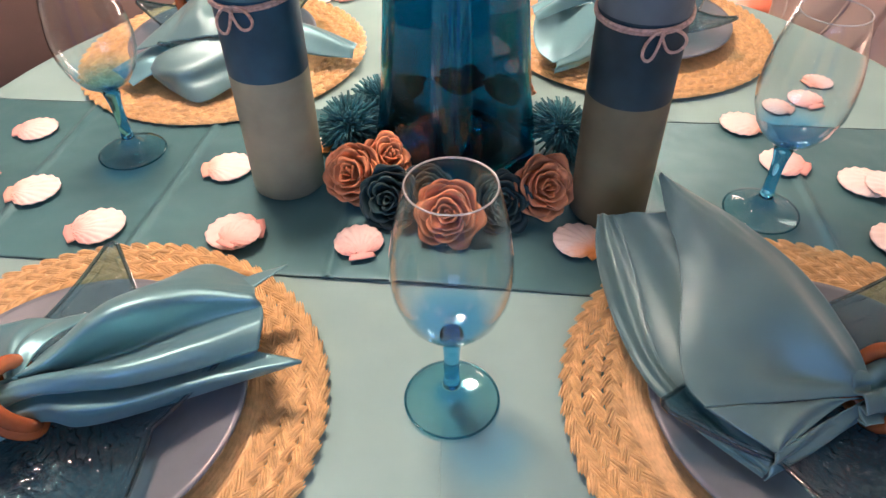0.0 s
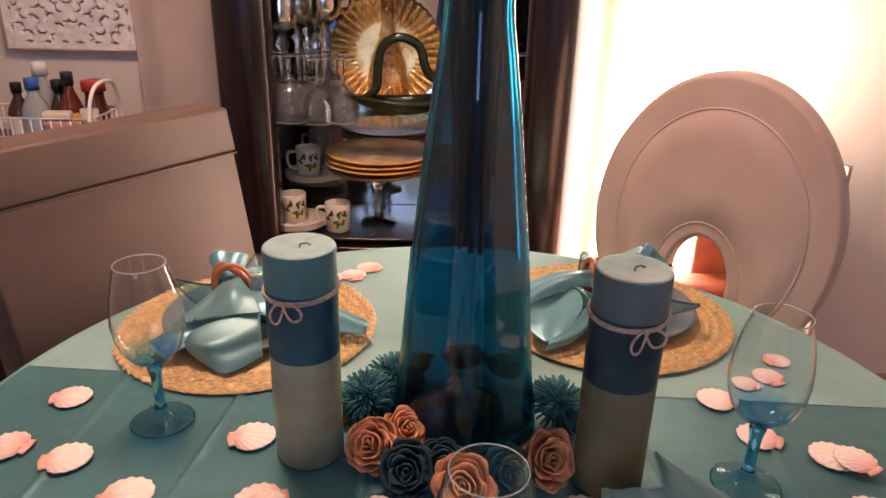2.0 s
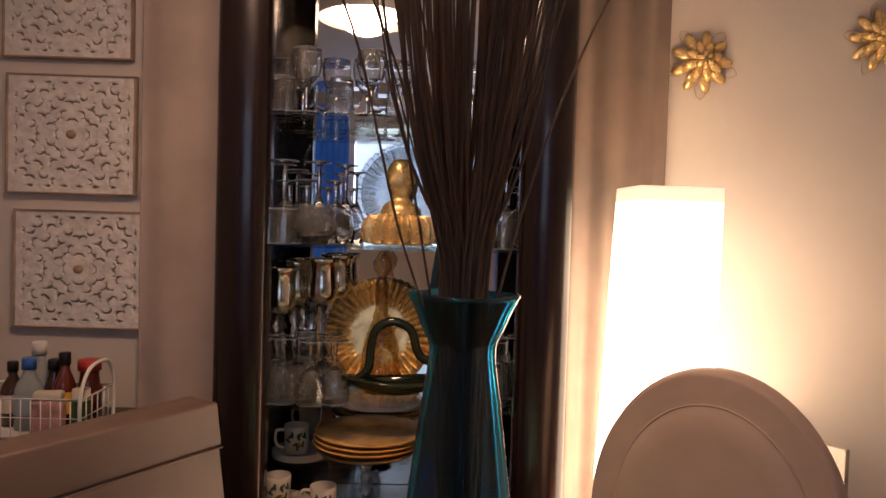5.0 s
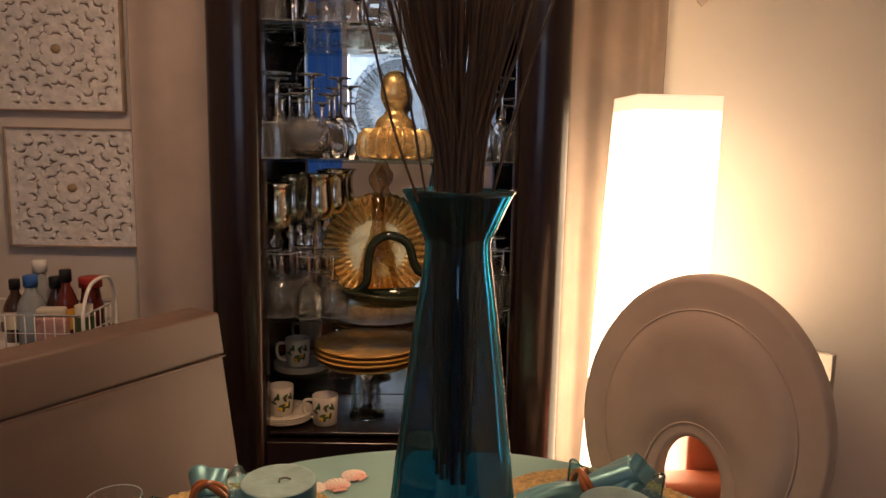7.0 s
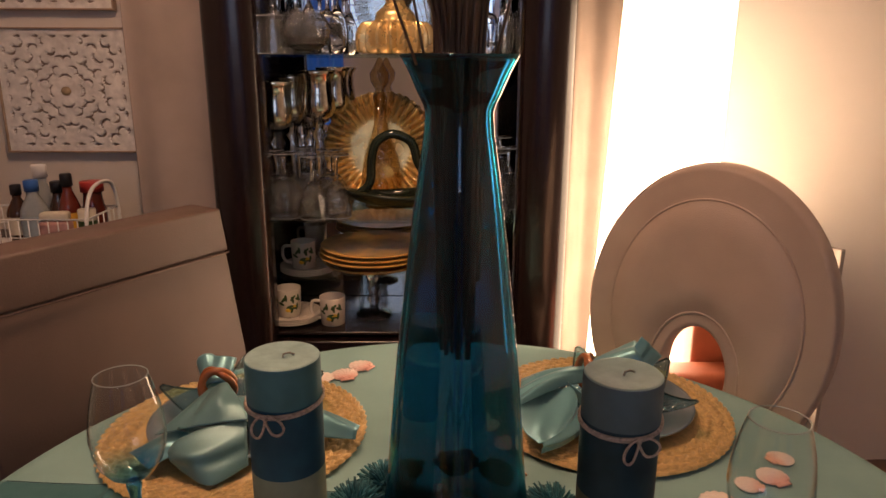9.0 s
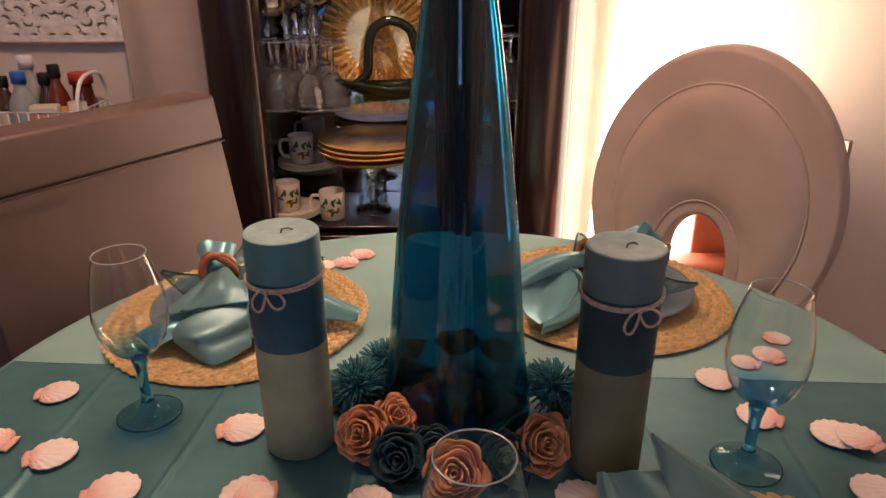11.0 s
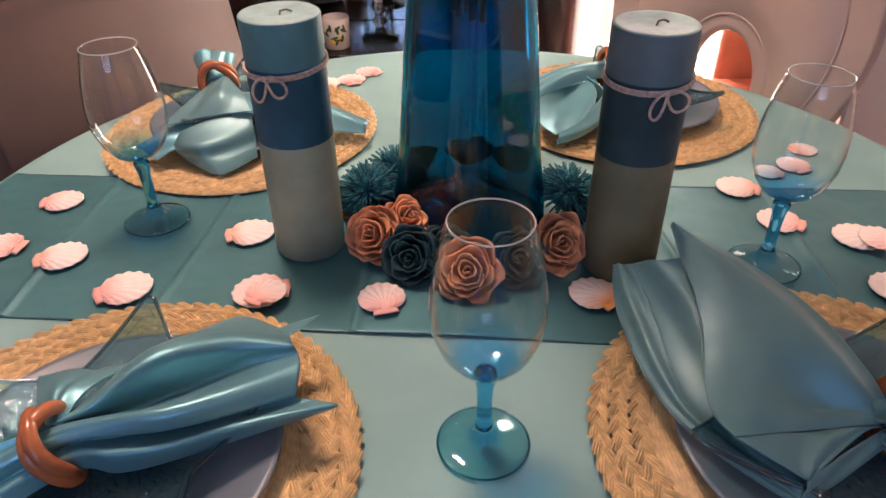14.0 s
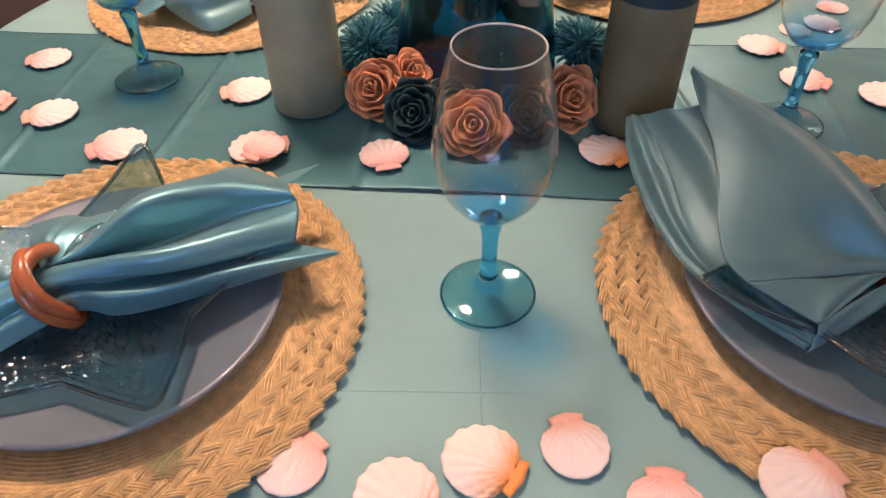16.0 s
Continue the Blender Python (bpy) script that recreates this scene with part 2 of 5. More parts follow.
# a dimmer top hem and left edge are also set into the glow itself
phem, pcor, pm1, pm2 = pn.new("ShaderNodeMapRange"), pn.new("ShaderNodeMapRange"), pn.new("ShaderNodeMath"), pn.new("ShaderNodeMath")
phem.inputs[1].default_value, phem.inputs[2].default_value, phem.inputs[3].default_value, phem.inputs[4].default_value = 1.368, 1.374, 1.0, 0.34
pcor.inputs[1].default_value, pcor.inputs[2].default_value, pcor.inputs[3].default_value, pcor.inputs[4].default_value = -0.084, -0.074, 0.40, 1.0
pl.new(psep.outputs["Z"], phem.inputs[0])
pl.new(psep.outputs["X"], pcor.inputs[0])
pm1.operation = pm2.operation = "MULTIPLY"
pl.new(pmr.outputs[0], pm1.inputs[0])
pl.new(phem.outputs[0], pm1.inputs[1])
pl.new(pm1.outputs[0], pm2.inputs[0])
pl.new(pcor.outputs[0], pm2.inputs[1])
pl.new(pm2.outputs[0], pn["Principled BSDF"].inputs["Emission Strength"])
GLOBE = M("lit_frosted_globe", (0.9, 0.88, 0.84), 0.5, var=0, emit=(1.0, 0.675, 0.48), power=GLOBE_POWER)
BRASS = M("brushed_brass", (0.55, 0.40, 0.20), 0.3, metal=1.0, var=0.1, scale=40)
SHADE_CLOTH = M("white_lace_shade", (0.85, 0.88, 0.92), 0.9, var=0.06, scale=14, emit=(0.40, 0.62, 1.0), power=WINDOW_POWER)
ln, ll = SHADE_CLOTH.node_tree.nodes, SHADE_CLOTH.node_tree.links
ltc, lvo, lmr = ln.new("ShaderNodeTexCoord"), ln.new("ShaderNodeTexVoronoi"), ln.new("ShaderNodeMapRange")
lvo.inputs["Scale"].default_value = 16.0
lmr.inputs[1].default_value, lmr.inputs[2].default_value = 0.05, 0.6
lmr.inputs[3].default_value, lmr.inputs[4].default_value = WINDOW_POWER * 1.15, WINDOW_POWER * 0.75
ll.new(ltc.outputs["Object"], lvo.inputs["Vector"])
ll.new(lvo.outputs["Distance"], lmr.inputs[0])
ll.new(lmr.outputs[0], ln["Principled BSDF"].inputs["Emission Strength"])
# the pane emits in place of the sky outside
SKY_GAP = M("glowing_sky_pane", (0.8, 0.9, 1.0), 0.9, var=0, emit=(0.75, 0.87, 1.0), power=6.0)


def thin_glass(name, low, high, z0, z1, gloss=1.0, bump=0.0, frost=0.0, cell=110, edge=None):
    """Thin blown glass: see-through with a clear reflection; may be dyed below and run clear above."""
    m = bpy.data.materials.new(name)
    m.use_nodes = True
    n, l = m.node_tree.nodes, m.node_tree.links
    n.remove(n["Principled BSDF"])
    tc = n.new("ShaderNodeTexCoord")
    sep = n.new("ShaderNodeSeparateXYZ")
    l.new(tc.outputs["Object"], sep.inputs[0])
    mr = n.new("ShaderNodeMapRange")
    mr.interpolation_type = "SMOOTHSTEP"
    mr.inputs[1].default_value, mr.inputs[2].default_value = z0, z1
    l.new(sep.outputs["Z"], mr.inputs[0])
    mix = n.new("ShaderNodeMix")
    mix.data_type = "RGBA"
    mix.inputs[6].default_value, mix.inputs[7].default_value = (*low, 1), (*high, 1)
    l.new(mr.outputs[0], mix.inputs[0])
    clear, shine, both = n.new("ShaderNodeBsdfTransparent"), n.new("ShaderNodeBsdfGlossy"), n.new("ShaderNodeMixShader")
    l.new(mix.outputs[2], clear.inputs[0])
    shine.inputs["Roughness"].default_value = 0.09 if frost else 0.02
    fr = n.new("ShaderNodeLayerWeight")
    pw = n.new("ShaderNodeMath")
    pw.operation, pw.inputs[1].default_value = "POWER", 5.5 if edge else 4.0
    l.new(fr.outputs["Facing"], pw.inputs[0])
    sc = n.new("ShaderNodeMath")
    sc.operation, sc.inputs[1].default_value, sc.inputs[2].default_value, sc.use_clamp = "MULTIPLY_ADD", edge or 0.45 * gloss, 0.035 * gloss, True
    l.new(pw.outputs[0], sc.inputs[0])
    l.new(sc.outputs[0], both.inputs[0])
    l.new(clear.outputs[0], both.inputs[1])
    l.new(shine.outputs[0], both.inputs[2])
    l.new(both.outputs[0], n["Material Output"].inputs[0])
    if frost:
        dif, mix2 = n.new("ShaderNodeBsdfTranslucent"), n.new("ShaderNodeMixShader")
        dif2, mix3 = n.new("ShaderNodeBsdfDiffuse"), n.new("ShaderNodeMixShader")
        dif.inputs[0].default_value = dif2.inputs[0].default_value = (*high, 1)
        l.new(dif.outputs[0], mix3.inputs[1])
        l.new(dif2.outputs[0], mix3.inputs[2])
        mix2.inputs[0].default_value = frost
        l.new(both.outputs[0], mix2.inputs[1])
        l.new(mix3.outputs[0], mix2.inputs[2])
        l.new(mix2.outputs[0], n["Material Output"].inputs[0])
    if bump:
        vo = n.new("ShaderNodeTexVoronoi")
        vo.inputs["Scale"].default_value = cell
        l.new(tc.outputs["Object"], vo.inputs["Vector"])
        bn = n.new("ShaderNodeBump")
        bn.inputs["Strength"].default_value, bn.inputs["Distance"].default_value = bump, 0.003
        l.new(vo.outputs[0], bn.inputs["Height"])
        l.new(bn.outputs[0], shine.inputs["Normal"])
        l.new(bn.outputs[0], fr.inputs["Normal"])
    return m


WINE = thin_glass("blue_dyed_bowl_glass", (0.27, 0.67, 0.95), (0.986, 0.992, 0.994), 0.070, 0.098, 1.0, edge=1.6)
WINE_FOOT = thin_glass("teal_dyed_foot_glass", (0.72, 0.89, 0.92), (0.28, 0.64, 0.88), 0.004, 0.013, 1.3, edge=0.9)
WINE_EDGE = thin_glass("teal_glass_edge", (0.34, 0.66, 0.74), (0.34, 0.66, 0.74), 0.0, 1.0, 1.5, edge=1.2)
WINE_STEM = M("blue_dyed_stem_glass", (0.09, 0.49, 0.84), 0.0, trans=1.0, var=0, ior=1.42)
STAR_GLASS = thin_glass("teal_pressed_glass", (0.50, 0.71, 0.76), (0.60, 0.79, 0.83), 0.0, 0.04, 1.6, 0.36, 0.02, 170)
SHELF_GLASS = thin_glass("shelf_glass", (0.90, 0.955, 0.94), (0.90, 0.955, 0.94), 0.0, 1.0, 1.6)
STAR_RIM = thin_glass("pressed_glass_edge", (0.38, 0.55, 0.58), (0.38, 0.55, 0.58), 0.0, 1.0, 3.8)
# frosted white so that glass edges carry a highlight line in their colour
RIM_GLINT = thin_glass("rim_glint_glass", (0.85, 0.9, 0.9), (0.85, 0.9, 0.9), 0, 1, 4.0, 0.0, 0.35)
CRYSTAL = M("cut_crystal", (0.97, 0.975, 0.97), 0.0, trans=0.98, var=0, ior=1.5, bump=0.5, bscale=55)
WINE_CLEAR = M("clear_blown_glass", (0.975, 0.98, 0.98), 0.0, trans=0.98, var=0, ior=1.45)
PLATE_CLEAR = thin_glass("clear_pressed_plate", (0.90, 0.92, 0.92), (0.92, 0.94, 0.94), 0.0, 0.2, 3.0, 0.0, 0.06)
AMBER_CLEAR = thin_glass("pale_amber_glass", (0.80, 0.66, 0.46), (0.84, 0.72, 0.54), 0.0, 0.3, 3.0, 0.6)
AMBER = M("amber_glass", (0.78, 0.52, 0.20), 0.08, trans=0.6, var=0.1, scale=30, ior=1.5)

# ---- mesh helpers ----
def smooth(ob, on=True):
    for p in ob.data.polygons:
        p.use_smooth = on
    return ob


def part(name, bm, material, parent=None, label="", flat=False):
    bmesh.ops.recalc_face_normals(bm, faces=bm.faces)
    me = bpy.data.meshes.new(name)
    bm.to_mesh(me)
    bm.free()
    me.materials.append(material)
    ob = new(name, me)
    ob.parent = parent
    if label:
        ob["label"] = label
    return smooth(ob, not flat)


def thing(name, label, category, m=None, group="", kind=""):
    ob = new(name)
    ob.empty_display_size = 0.05
    ob.matrix_world = m or Matrix()
    return tagged(ob, label, category, group, kind)


def thick(ob, t, offset=0.0):
    mod = ob.modifiers.new("thickness", "SOLIDIFY")
    mod.thickness, mod.offset = t, offset
    return ob


def grid(fn, nu, nv, wrap=False, bm=None):
    """A sheet of nu x nv quads; fn(u, v) gives its points."""
    bm = bm or bmesh.new()
    rows = []
    for i in range(nu if wrap else nu + 1):
        rows.append([bm.verts.new(fn(i / nu, j / nv)) for j in range(nv + 1)])
    for i in range(nu):
        a, b = rows[i], rows[(i + 1) % len(rows)]
        for j in range(nv):
            bm.faces.new((a[j], b[j], b[j + 1], a[j + 1]))
    return bm


def lathe(profile, seg=40, bm=None, at=(0, 0, 0)):
    """Revolves (radius, height) pairs about z; ends at radius 0 are closed."""
    bm = bm or bmesh.new()
    rows = []
    for r, z in profile:
        if r < 1e-6:
            rows.append([bm.verts.new((at[0], at[1], at[2] + z))])
        else:
            rows.append([bm.verts.new((at[0] + r * math.cos(2 * math.pi * k / seg), at[1] + r * math.sin(2 * math.pi * k / seg), at[2] + z)) for k in range(seg)])
    for a, b in zip(rows, rows[1:]):
        for k in range(seg):
            j = (k + 1) % seg
            if len(a) == 1 and len(b) == 1:
                continue
            if len(a) == 1:
                bm.faces.new((a[0], b[k], b[j]))
            elif len(b) == 1:
                bm.faces.new((a[k], a[j], b[0]))
            else:
                bm.faces.new((a[k], a[j], b[j], b[k]))
    return bm


def spline(points, n):
    """Catmull-Rom through a few points."""
    p = [Vector(q) for q in points]
    p = [p[0] * 2 - p[1]] + p + [p[-1] * 2 - p[-2]]
    out = []
    for i in range(n + 1):
        s = i / n * (len(p) - 3)
        k = min(int(s), len(p) - 4)
        f = s - k
        a, b, c, d = p[k:k + 4]
        out.append(0.5 * ((2 * b) + (c - a) * f + (2 * a - 5 * b + 4 * c - d) * f * f + (3 * b - a - 3 * c + d) * f ** 3))
    return out


def tube(points, r, seg=8, closed=False, bm=None, taper=None):
    """A round rod along points; taper(f) scales its radius."""
    bm = bm or bmesh.new()
    pts = [Vector(p) for p in points]
    n = len(pts)
    rings = []
    side = None
    for i, p in enumerate(pts):
        d = (pts[(i + 1) % n] - pts[i - 1]) if closed else (pts[min(i + 1, n - 1)] - pts[max(i - 1, 0)])
        d.normalize()
        if side is None:
            side = d.orthogonal().normalized()
        else:
            side = (side - d * side.dot(d)).normalized()
        up = d.cross(side)
        rr = r * (taper(i / (n - 1)) if taper else 1)
        rings.append([bm.verts.new(p + rr * (math.cos(2 * math.pi * k / seg) * side + math.sin(2 * math.pi * k / seg) * up)) for k in range(seg)])
    pairs = list(zip(rings, rings[1:])) + ([(rings[-1], rings[0])] if closed else [])
    for a, b in pairs:
        off = 0
        if closed and a is rings[-1]:
            off = min(range(seg), key=lambda o: (a[0].co - b[o].co).length)
        for k in range(seg):
            j = (k + 1) % seg
            bm.faces.new((a[k], a[j], b[(j + off) % seg], b[(k + off) % seg]))
    if not closed:
        bm.faces.new(rings[0][::-1])
        bm.faces.new(rings[-1])
    return bm


def box(x0, x1, y0, y1, z0, z1, bevel=0.0, bm=None):
    own = bmesh.new()
    v = [own.verts.new((x, y, z)) for x in (x0, x1) for y in (y0, y1) for z in (z0, z1)]
    for f in ((0, 1, 3, 2), (4, 6, 7, 5), (0, 4, 5, 1), (2, 3, 7, 6), (0, 2, 6, 4), (1, 5, 7, 3)):
        own.faces.new([v[i] for i in f])
    if bevel:
        bmesh.ops.bevel(own, geom=own.edges[:], offset=bevel, segments=3, profile=0.5, affect="EDGES")
    if bm is None:
        return own
    me = bpy.data.meshes.new("tmp")
    own.to_mesh(me)
    own.free()
    bm.from_mesh(me)
    bpy.data.meshes.remove(me)
    return bm


def lens(bm, c, along, across, up, a, b, h):
    """A small lens-shaped strand end: half length a, half width b, height h."""
    top = bm.verts.new(c + up * h)
    ring1, ring2 = [], []
    for k in range(8):
        t = 2 * math.pi * k / 8
        ring1.append(bm.verts.new(c + along * (0.62 * a * math.cos(t)) + across * (0.62 * b * math.sin(t)) + up * (0.78 * h)))
        ring2.append(bm.verts.new(c + along * (a * math.cos(t)) + across * (b * math.sin(t))))
    for k in range(8):
        j = (k + 1) % 8
        bm.faces.new((top, ring1[k], ring1[j]))
        bm.faces.new((ring1[k], ring2[k], ring2[j], ring1[j]))


def setting(name, bm, material, label, category, flat=True):
    return tagged(part(name, bm, material, None, label, flat), label, category, "", "structure")


# ---- room ----
XL, XR, YB, YF, ZC = -2.3, 2.3, 1.95, -2.16, 2.5
setting("floor", box(XL, XR, YF, YB, -0.05, 0.0), FLOOR, "brown wood floor under the dining table", "floor")
setting("ceiling", box(XL, XR, YF, YB, ZC, ZC + 0.1), CEIL, "white painted ceiling", "ceiling")
setting("wall_back", box(XL - 0.1, XR + 0.1, YB, YB + 0.1, -0.05, ZC + 0.1), WALL, "cream painted wall behind the china cabinet", "wall")
setting("wall_left", box(XL - 0.1, XL, YF, YB, -0.05, ZC + 0.1), WALL, "cream painted side wall", "wall")
setting("wall_right", box(XR, XR + 0.1, YF, YB, -0.05, ZC + 0.1), WALL, "cream painted side wall beside the lamp", "wall")
WX0, WX1, WZ0, WZ1 = -0.80, 0.50, 1.30, 2.16
wall = bmesh.new()
box(XL - 0.1, WX0, YF - 0.1, YF, -0.05, ZC + 0.1, bm=wall)
box(WX1, XR + 0.1, YF - 0.1, YF, -0.05, ZC + 0.1, bm=wall)
box(WX0, WX1, YF - 0.1, YF, -0.05, WZ0, bm=wall)
box(WX0, WX1, YF - 0.1, YF, WZ1, ZC + 0.1, bm=wall)
setting("wall_front", wall, WALL, "cream wall with a window, seen in the cabinet mirror", "wall")
win = thing("window_1", "white window with a lace roller shade, bright daylight behind", "window", pose(0, YF, 0), kind="structure")
fr = bmesh.new()
for x0, x1, z0, z1 in ((WX0, WX0 + 0.05, WZ0, WZ1), (WX1 - 0.05, WX1, WZ0, WZ1), (WX0 + 0.05, WX1 - 0.05, WZ0, WZ0 + 0.05), (WX0 + 0.05, WX1 - 0.05, WZ1 - 0.03, WZ1)):
    box(x0, x1, -0.08, -0.02, z0, z1, bm=fr)
part("window_frame", fr, WHITE_LACQ, win, flat=True)
part("pane", box(WX0 + 0.05, WX1 - 0.05, -0.055, -0.05, WZ0 + 0.05, WZ1 - 0.03), SKY_GAP, win, "pane bright with daylight", flat=True)
part("roller_shade", grid(lambda u, v: (WX0 + 0.06 + u * (WX1 - WX0 - 0.12), -0.03 + 0.004 * math.sin(40 * u), WZ0 + 0.06 + v * 0.70), 60, 4), SHADE_CLOTH, win, "white lace shade")
# both curtains carry the added glow; the right one is out of view
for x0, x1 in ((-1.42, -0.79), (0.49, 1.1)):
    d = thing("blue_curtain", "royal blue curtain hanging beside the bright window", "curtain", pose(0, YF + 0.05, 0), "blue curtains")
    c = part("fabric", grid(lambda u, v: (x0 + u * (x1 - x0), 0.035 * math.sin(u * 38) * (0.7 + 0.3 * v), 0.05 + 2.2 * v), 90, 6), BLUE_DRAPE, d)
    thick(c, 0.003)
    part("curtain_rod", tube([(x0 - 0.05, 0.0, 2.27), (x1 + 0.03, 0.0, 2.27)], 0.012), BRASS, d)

# drapes beside the cabinet
def drape(x0, x1, y, folds, material, label, depth=0.022, phase=0.0):
    d = thing("curtain", label, "curtain", pose(0, y, 0), "curtains")
    c = part("fabric", grid(lambda u, v: (x0 + u * (x1 - x0), depth * math.sin(phase + u * folds * 2 * math.pi + 0.5 * math.sin(7 * u)) * (0.8 + 0.2 * math.sin(2 * v + 5 * u)), 0.02 + 2.3 * v), 110, 10), material, d)
    thick(c, 0.003)
    part("curtain_rod", tube([(x0 - 0.04, 0.0, 2.34), (x1 + 0.04, 0.0, 2.34)], 0.012), BRASS, d)
    return d


drape(-0.845, -0.56, 1.90, 1.6, DRAPE, "plain taupe curtain hanging straight beside the china cabinet", 0.012, 1.0)
drape(0.30, 0.61, 1.915, 3.6, SHEER, "pale sheer curtain in soft folds, lit by the paper lamp", 0.016)

# ---- dining table ----
TC, TR, TZ = (0.003, 0.582), 0.553, 0.75
table = thing("dining_table", "round pedestal dining table hidden under a teal tablecloth", "table", pose(TC[0], TC[1], 0))
part("tabletop", lathe([(0, 0.712), (TR - 0.02, 0.712), (TR - 0.008, 0.72), (TR - 0.008, 0.738), (TR - 0.02, 0.745), (0, 0.745)], 72), DARKWOOD, table)
part("pedestal", lathe([(0.09, 0.06), (0.06, 0.14), (0.05, 0.3), (0.075, 0.45), (0.05, 0.6), (0.11, 0.712)], 32), DARKWOOD, table)
part("foot", lathe([(0, 0), (0.30, 0), (0.30, 0.03), (0.10, 0.06), (0, 0.06)], 40), DARKWOOD, table)

cloth = thing("tablecloth", "plain teal green cotton tablecloth covering the round table", "tablecloth", pose(TC[0], TC[1], 0))


def cloth_pt(u, v):
    a = 2 * math.pi * u
    r = v * 1.32
    flat = TR * min(1.0, r)
    z = TZ + 0.0004 * math.sin(9 * v + 3 * math.sin(2 * a))
    if r > 1.0:
        drop = (r - 1.0) * TR
        fold = 0.035 * min(1, drop / 0.12) * math.sin(14 * a + 1.5 * math.sin(3 * a))
        flat = TR + 0.006 + fold * 0.6 + 0.03 * drop
        z = TZ - drop - 0.003
    return (flat * math.cos(a), flat * math.sin(a), z)


thick(part("fabric", grid(cloth_pt, 168, 56, True), CLOTH, cloth), 0.0015, -1)
for x0, y0, x1, y1 in ((-0.003, -0.52, 0.0, -0.12), (-0.40, -0.355, 0.40, -0.365)):
    part("crease", tube([(x0 + (x1 - x0) * k / 20, y0 + (y1 - y0) * k / 20, TZ - 0.00085 + 0.00015 * math.sin(k)) for k in range(21)], 0.00092, 8), CLOTH, cloth)

runner = thing("table_runner", "dark teal satin table runner with pressed fold lines, across the table", "table runner", pose(0, 0, 0))


def runner_pt(u, v):
    x = -0.62 + 1.24 * u
    near, far = 0.412 - 0.075 * x, 0.672 - 0.055 * x
    y = near + (far - near) * v
    z = TZ + 0.0024 + 0.0012 * math.sin(26 * x + 5 * y) * math.sin(19 * y) + 0.0007 * noise.noise(Vector((x * 30, y * 42, 0.7))) + 0.0003 * noise.noise(Vector((x * 90, y * 70, 3.1)))
    for cx, tilt in ((-0.40, 0.06), (-0.262, 0.12), (-0.09, 0.05), (0.20, -0.10), (0.33, 0.03)):
        d = (x - cx - tilt * (y - 0.54)) / 0.0028
        z += 0.0030 * math.exp(-d * d)
    r = math.hypot(x - TC[0], y - TC[1])
    if r > TR - 0.012:
        over = r - TR + 0.012
        z -= over * 1.2 + 2.0 * over * over
    return (x, y, z)


thick(part("fabric", grid(runner_pt, 400, 90), RUNNER, runner), 0.001, -1)
for v in (0.002, 0.998):
    part("hem", tube([Vector(runner_pt(0.08 + 0.84 * k / 60, v)) - Vector((0, 0, 0.0003)) for k in range(61)], 0.0008, 6), RUNNER_HEM, runner, "stitched hem")

# ---- placemats ----
def placemat(m, label):
    mat = thing("placemat", label, "placemat", m, "placemats on the table")
    core = bmesh.new()
    prof = [(0, 0.0015)]
    r = 0.004
    while r < 0.129:
        prof += [(r, 0.0012), (r + 0.0013, 0.0036), (r + 0.0026, 0.0012)]
        r += 0.0028
    prof += [(0.131, 0.0), (0, 0.0)]
    part("coiled_core", lathe(prof, 72, core), RAFFIA, mat)
    Z = Vector((0, 0, 1))
    for row_i, R in enumerate((0.1370, 0.1510, 0.1650)):
        bm = bmesh.new()
        n = 62 + 6 * row_i
        for k in range(n):
            for side in (-1, 1):
                a = 2 * math.pi * (k + 0.25 * side) / n
                rad, tan = Vector((math.cos(a), math.sin(a), 0)), Vector((-math.sin(a), math.cos(a), 0))
                ang = radians((30, 28, 20)[row_i]) * side + random.uniform(-0.07, 0.07)
                al = tan * math.cos(ang) + rad * math.sin(ang)
                ac = Z.cross(al)
                for j in (-1.5, -0.5, 0.5, 1.5):
                    c = rad * (R + side * (0.0034, 0.0034, 0.0030)[row_i]) + ac * (j * 0.0019) + Z * (0.0018 - 0.0004 * abs(j))
                    lens(bm, c, (al + Z * 0.16).normalized(), ac, Z, 0.0106 - 0.0012 * abs(j), 0.00118, 0.0036 - 0.0007 * abs(j) + random.uniform(-0.0003, 0.0004))
        lathe([(R - 0.0070, 0.0), (R - 0.0068, 0.0026), (R + 0.0048, 0.0026), (R + 0.0053, 0.0)], 96, bm)
        part("braid", bm, RAFFIA, mat, "braided raffia ring")
    return mat


MATS = {"nl": (-0.248, 0.281), "nr": (0.254, 0.296), "bl": (-0.281, 0.814), "br": (0.226, 0.873)}
MAT_Z = TZ + 0.004
first_mat = placemat(pose(*MATS["nl"], MAT_Z, 0, 0, 10), "round natural raffia placemat with a braided scalloped edge")
for k, turn in (("nr", 77), ("bl", 140), ("br", 230)):
    copy_thing(first_mat, pose(*MATS[k], MAT_Z, 0, 0, turn))

# ---- plates and star dishes ----
def plate(m):
    p = thing("dinner_plate", "blue grey stoneware plate lying on a raffia placemat", "plate", m, "plates on placemats")
    part("body", lathe([(0, 0.0), (0.066, 0.0), (0.070, 0.003), (0.109, 0.0135), (0.1125, 0.0155), (0.112, 0.0175), (0.108, 0.0165), (0.076, 0.0075), (0.070, 0.006), (0, 0.0055)], 96), PLATE, p)
    return p


PLATES = {"nl": (-0.239, 0.279), "nr": (0.249, 0.290), "bl": (-0.281, 0.818), "br": (0.232, 0.866)}
PZ = MAT_Z + 0.0045
p0 = plate(pose(*PLATES["nl"], PZ))
for k in ("nr", "bl", "br"):
    copy_thing(p0, pose(*PLATES[k], PZ))


